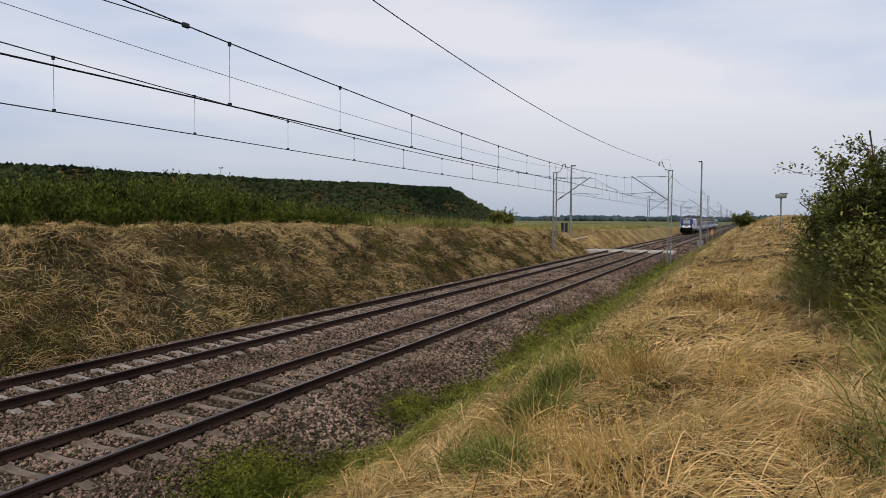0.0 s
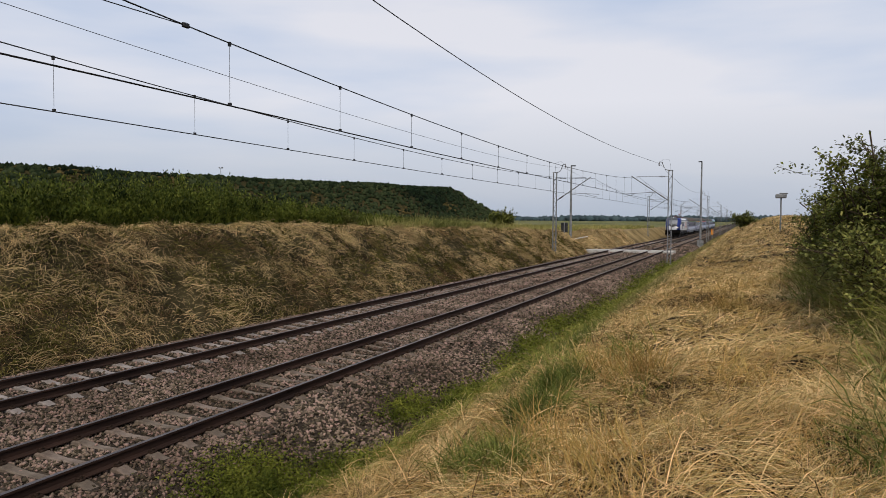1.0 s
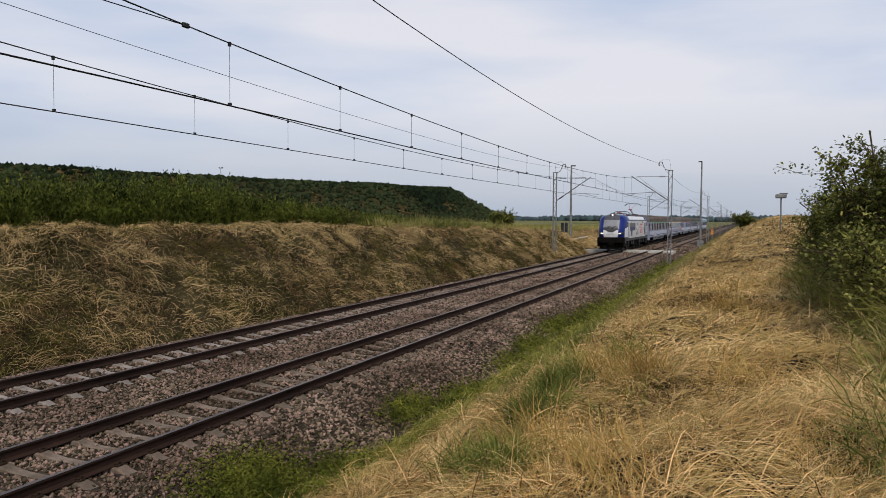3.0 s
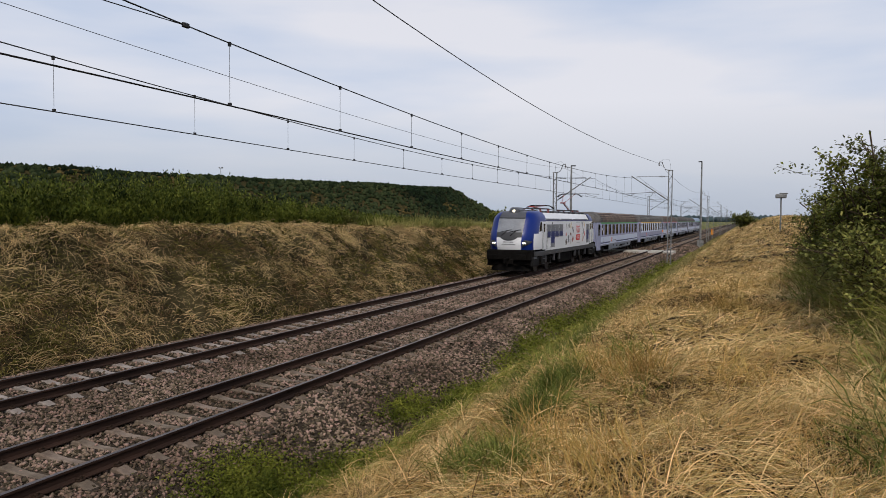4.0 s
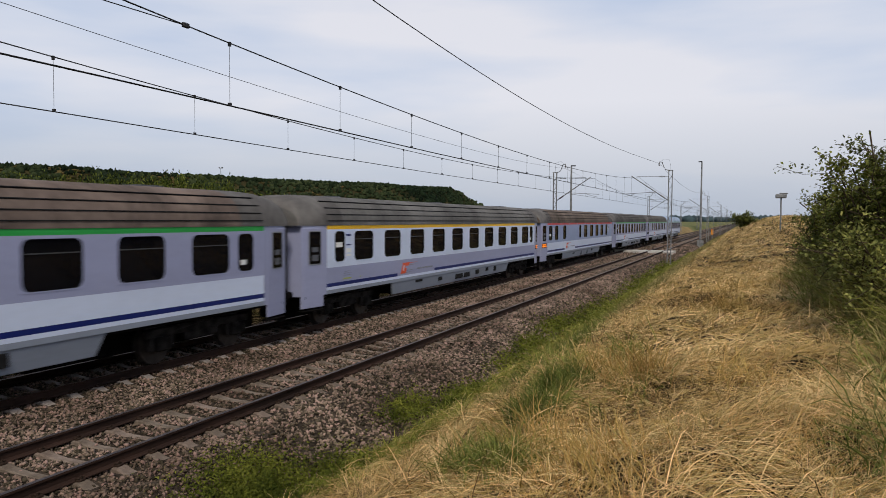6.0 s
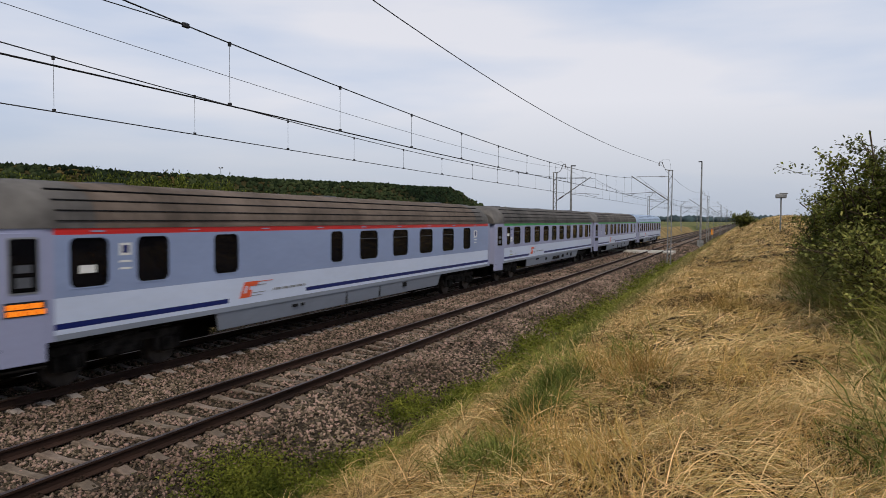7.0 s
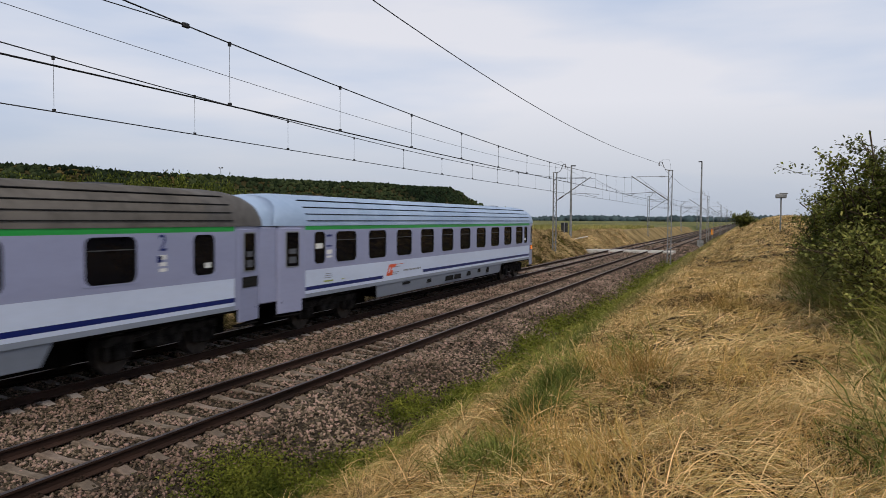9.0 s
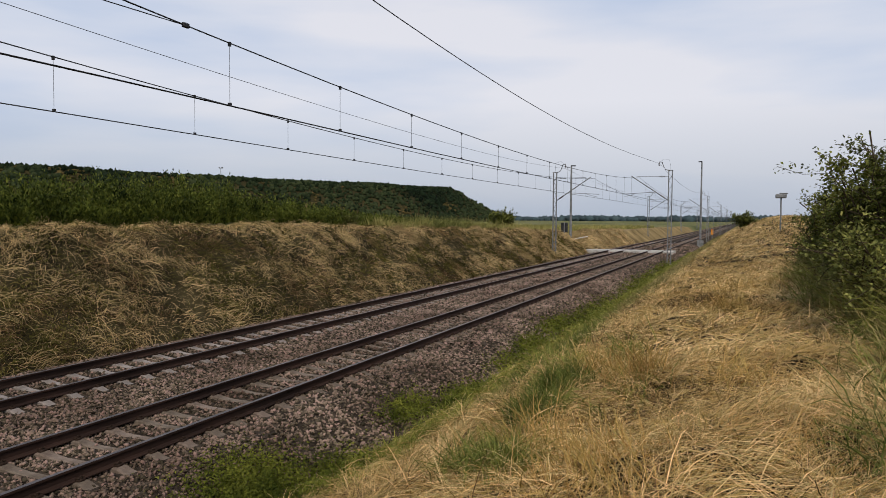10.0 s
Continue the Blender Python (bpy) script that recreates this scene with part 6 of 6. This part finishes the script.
    # louvre panels: grey slats above, blue below
    for a, b, z0, zm in ((3.36, 4.1, 2.16, 2.52), (4.28, 5.18, 1.55, 2.52), (5.36, 6.25, 2.18, 2.52), (6.48, 7.44, 2.2, 2.52), (15.1 - 0.05, 15.46, 1.55, 2.5)):
        if a > 14:
            a, b = 15.3, 16.1
        for s in (-1, 1):
            x = s * 1.474
            lv = part("louvre_panel", box(x - 0.012, x + 0.012, a - 0.05, b + 0.05, z0 - 0.05, 2.97, 0.004), P_MGREY, c)
            part("blue_panel", box(x - 0.01, x + 0.02, a, b, z0 + (0.22 if z0 < 2 else 0), zm, 0.004), P_NAVY, lv)
            if z0 < 2:
                part("grey_panel", box(x - 0.01, x + 0.019, a, b, z0, z0 + 0.215, 0.004), P_MGREY, lv)
            for k in range(7):
                z = zm + 0.02 + k * 0.058
                part("slat", box(x - 0.01, x + 0.022, a, b, z, z + 0.046), P_LOUVRE, lv)
    for y in (4.55, 13.6):
        part("side_marker", tube((1.46, y, 3.05), (1.5, y, 3.05), 0.07, n=10), P_DGREY, c)
    # advertising pictures: plain shapes in their colours
    ads = ((8.62, 2.80, 0.34, 0.18, -55, (0.5, 0.5, 0.52)), (9.33, 2.84, 0.24, 0.24, 15, (0.03, 0.04, 0.035)), (9.98, 2.98, 0.18, 0.16, 30, (0.6, 0.4, 0.06)), (9.9, 2.78, 0.22, 0.16, -10, (0.6, 0.45, 0.16)), (10.6, 2.58, 0.4, 0.2, -50, (0.045, 0.04, 0.075)), (8.5, 2.27, 0.2, 0.2, 0, (0.72, 0.06, 0.02)), (9.86, 2.25, 0.4, 0.18, -8, (0.13, 0.035, 0.018)), (9.25, 1.92, 0.24, 0.42, 20, (0.06, 0.1, 0.13)), (8.55, 1.74, 0.36, 0.3, 20, (0.05, 0.028, 0.02)), (10.56, 1.88, 0.36, 0.26, 35, (0.4, 0.08, 0.07)), (9.95, 1.74, 0.1, 0.28, 0, (0.35, 0.3, 0.25)),
           (13.72, 3.0, 0.14, 0.18, 0, (0.05, 0.05, 0.06)), (14.42, 2.94, 0.4, 0.16, -50, (0.72, 0.46, 0.04)), (13.72, 2.76, 0.14, 0.16, 0, (0.05, 0.05, 0.07)), (14.15, 2.5, 0.2, 0.18, -20, (0.05, 0.05, 0.06)), (14.17, 2.3, 0.22, 0.12, 25, (0.07, 0.06, 0.06)), (14.7, 2.22, 0.18, 0.3, -25, (0.6, 0.03, 0.03)), (13.75, 2.2, 0.22, 0.1, -35, (0.12, 0.3, 0.16)), (14.07, 1.85, 0.2, 0.4, -30, (0.4, 0.14, 0.08)))
    for k, (y, z, w, h, turn, col) in enumerate(ads):
        w, h = w * 1.2, h * 1.2
        if k in (5, 6, 2):
            pts = [(w / 2 * math.cos(q * math.pi / 6), h / 2 * math.sin(q * math.pi / 6)) for q in range(12)]
        else:
            pts = rounded(-w / 2, w / 2, -h / 2, h / 2, 0.03, 2)
        pm = mat("picture_paint", tuple(q * 0.55 for q in col), col, 6.0, 0.4, fine=25)
        pc = part("advert_picture", plate(pts, 0.004), pm, c)
        pc.matrix_basis = Matrix.Translation((1.471, y, z)) @ Euler((radians(turn), 0, 0)).to_matrix().to_4x4()
        if w * h > 0.16:
            hi = part("advert_picture_core", plate(rounded(-w / 4, w / 4, -h / 5, h / 5, 0.02, 2), 0.003), mat("picture_core", tuple(min(1, q + 0.2) for q in col), tuple(min(1, q + 0.4) for q in col), 7, 0.4), pc)
            hi.location.x = 0.0045
    # slogan block
    P_SLOGAN = paint("slogan_red", (0.6, 0.015, 0.02), 0.4)
    for z0, z1, m in ((2.87, 2.89, P_SLOGAN), (2.61, 2.63, P_SLOGAN), (2.54, 2.56, P_SLOGAN)):
        part("slogan_line", box(1.47, 1.475, 11.68, 12.93, z0, z1), m, c)
    for k in range(11):
        part("lettering_bar", box(1.47, 1.475, 11.7 + 0.11 * k, 11.77 + 0.11 * k, 2.7, 2.83), P_SLOGAN, c)
    for k in range(5):
        part("lettering_bar", box(1.47, 1.475, 11.58 + 0.3 * k, 11.78 + 0.3 * k, 3.06, 3.09), P_MGREY, c)
        part("lettering_bar", box(1.47, 1.475, 11.63 + 0.26 * k, 11.83 + 0.26 * k, 1.56, 1.58), P_MGREY, c)
    writing("PRODUKT", 0.24, P_SLOGAN, c, (1.476, 12.31, 2.40), "slogan_word")
    rb = part("slogan_box", plate(rounded(11.63, 12.98, 1.78, 2.2, 0.02, 2), 0.005), P_SLOGAN, c, "red slogan box")
    rb.location.x = 1.47
    writing("POLSKI", 0.32, P_LWHITE, c, (1.4775, 12.31, 1.99), "slogan_word", "white slogan letters")
    # running gear and under-floor gear
    for y in (4.4, LOCO - 4.4):
        bogie(c, y, W_LOCO, 0.6, 1.4, 0.75, 0.72)
    bm = box(-1.25, 1.25, 7.3, 11.3, 0.35, 1.08, 0.08)
    part("transformer_case", bm, P_UNDER, c)
    for y in (3.3, 5.5, 6.9, 11.7, 13.1, 15.3):
        part("damper_bracket", box(1.3, 1.42, y - 0.14, y + 0.14, 0.62, 1.08, 0.03), P_DGREY, c)
    # roof gear: raised rear pantograph, folded front one, insulators and bus bars
    def insul(x, y, h=0.3):
        bm = tube((x, y, 3.68), (x, y, 3.68 + h), 0.05, n=8)
        for k in range(4):
            tube((x, y, 3.72 + k * 0.07), (x, y, 3.75 + k * 0.07), 0.09, n=8, bm=bm)
        part("insulator", bm, P_REDINS, c)
    for y in (5.0, 7.0, 14.4, 16.2):
        for x in (-0.55, 0.55):
            insul(x, y)
    for ya, yb in ((4.7, 7.3), (14.1, 16.5)):
        bm = bmesh.new()
        for x in (-0.55, 0.55):
            tube((x, ya, 3.99), (x, yb, 3.99), 0.035, n=6, bm=bm)
        for y in (ya, (ya + yb) / 2, yb):
            tube((-0.55, y, 3.99), (0.55, y, 3.99), 0.03, n=6, bm=bm)
        part("pantograph_base", bm, P_DGREY, c)
    def panto(base, knee, head, red):
        bm = tube((0, *base), (0, *knee), 0.05, 0.04, 8)
        tube((0.12, base[0] + 0.2, base[1]), (0.06, *knee), 0.018, n=6, bm=bm)
        for s in (-1, 1):
            tube((s * 0.08, *knee), (s * 0.45, *head), 0.026, 0.02, 6, bm)
        tube((-0.2, *knee), (0.2, *knee), 0.045, n=8, bm=bm)
        part("pantograph_arm", bm, P_REDINS if red else P_DGREY, c)
        bm = bmesh.new()
        for d in (-0.18, 0.18):
            strand([(-0.98, head[0] + d, head[1] - 0.22), (-0.75, head[0] + d, head[1] - 0.03), (-0.55, head[0] + d, head[1] + 0.03), (0.55, head[0] + d, head[1] + 0.03), (0.75, head[0] + d, head[1] - 0.03), (0.98, head[0] + d, head[1] - 0.22)], 0.026, 6, bm)
        for x in (-0.45, 0.45):
            tube((x, head[0] - 0.18, head[1]), (x, head[0] + 0.18, head[1]), 0.02, n=6, bm=bm)
        part("pantograph_head", bm, P_BLACK, c)
    panto((15.6, 4.0), (13.55, 4.55), (15.75, 5.28), True)
    panto((6.9, 4.02), (4.9, 4.1), (6.9, 4.2), True)
    for y, w in ((8.2, 0.9), (9.7, 1.3), (11.4, 0.9), (12.9, 0.7), (14.9, 1.2), (16.3, 0.8), (3.3, 0.5)):
        part("roof_case", box(-0.8, 0.8, y - w / 2, y + w / 2, 3.69, 3.86, 0.04), P_DGREY, c)
    bm = strand([(0.3, 7.0, 4.0), (0.3, 8.2, 3.96), (0.3, 11.0, 3.98), (0.3, 14.4, 4.0)], 0.025, 6)
    part("bus_bar", bm, P_DGREY, c)
    return tagged(c, "blue and white electric locomotive with a raised pantograph", "locomotive")


NUDGE = (0.62, 0.3, 0.0, 0.0, -0.24, -0.52)
TRAIN = [(locomotive(), 22.9)] + [(ob, 43.03 + 26.1 * k + NUDGE[k]) for k, ob in enumerate(COACHES)]
SPEED = 34.9


def motions():
    """The train runs past at a steady speed on the outer track."""
    for ob, y in TRAIN:
        walk(ob, [(k / 10, pose(TRACKS["far"], y + SPEED * (4.5 - k / 10), 0)) for k in range(101)])


motions()
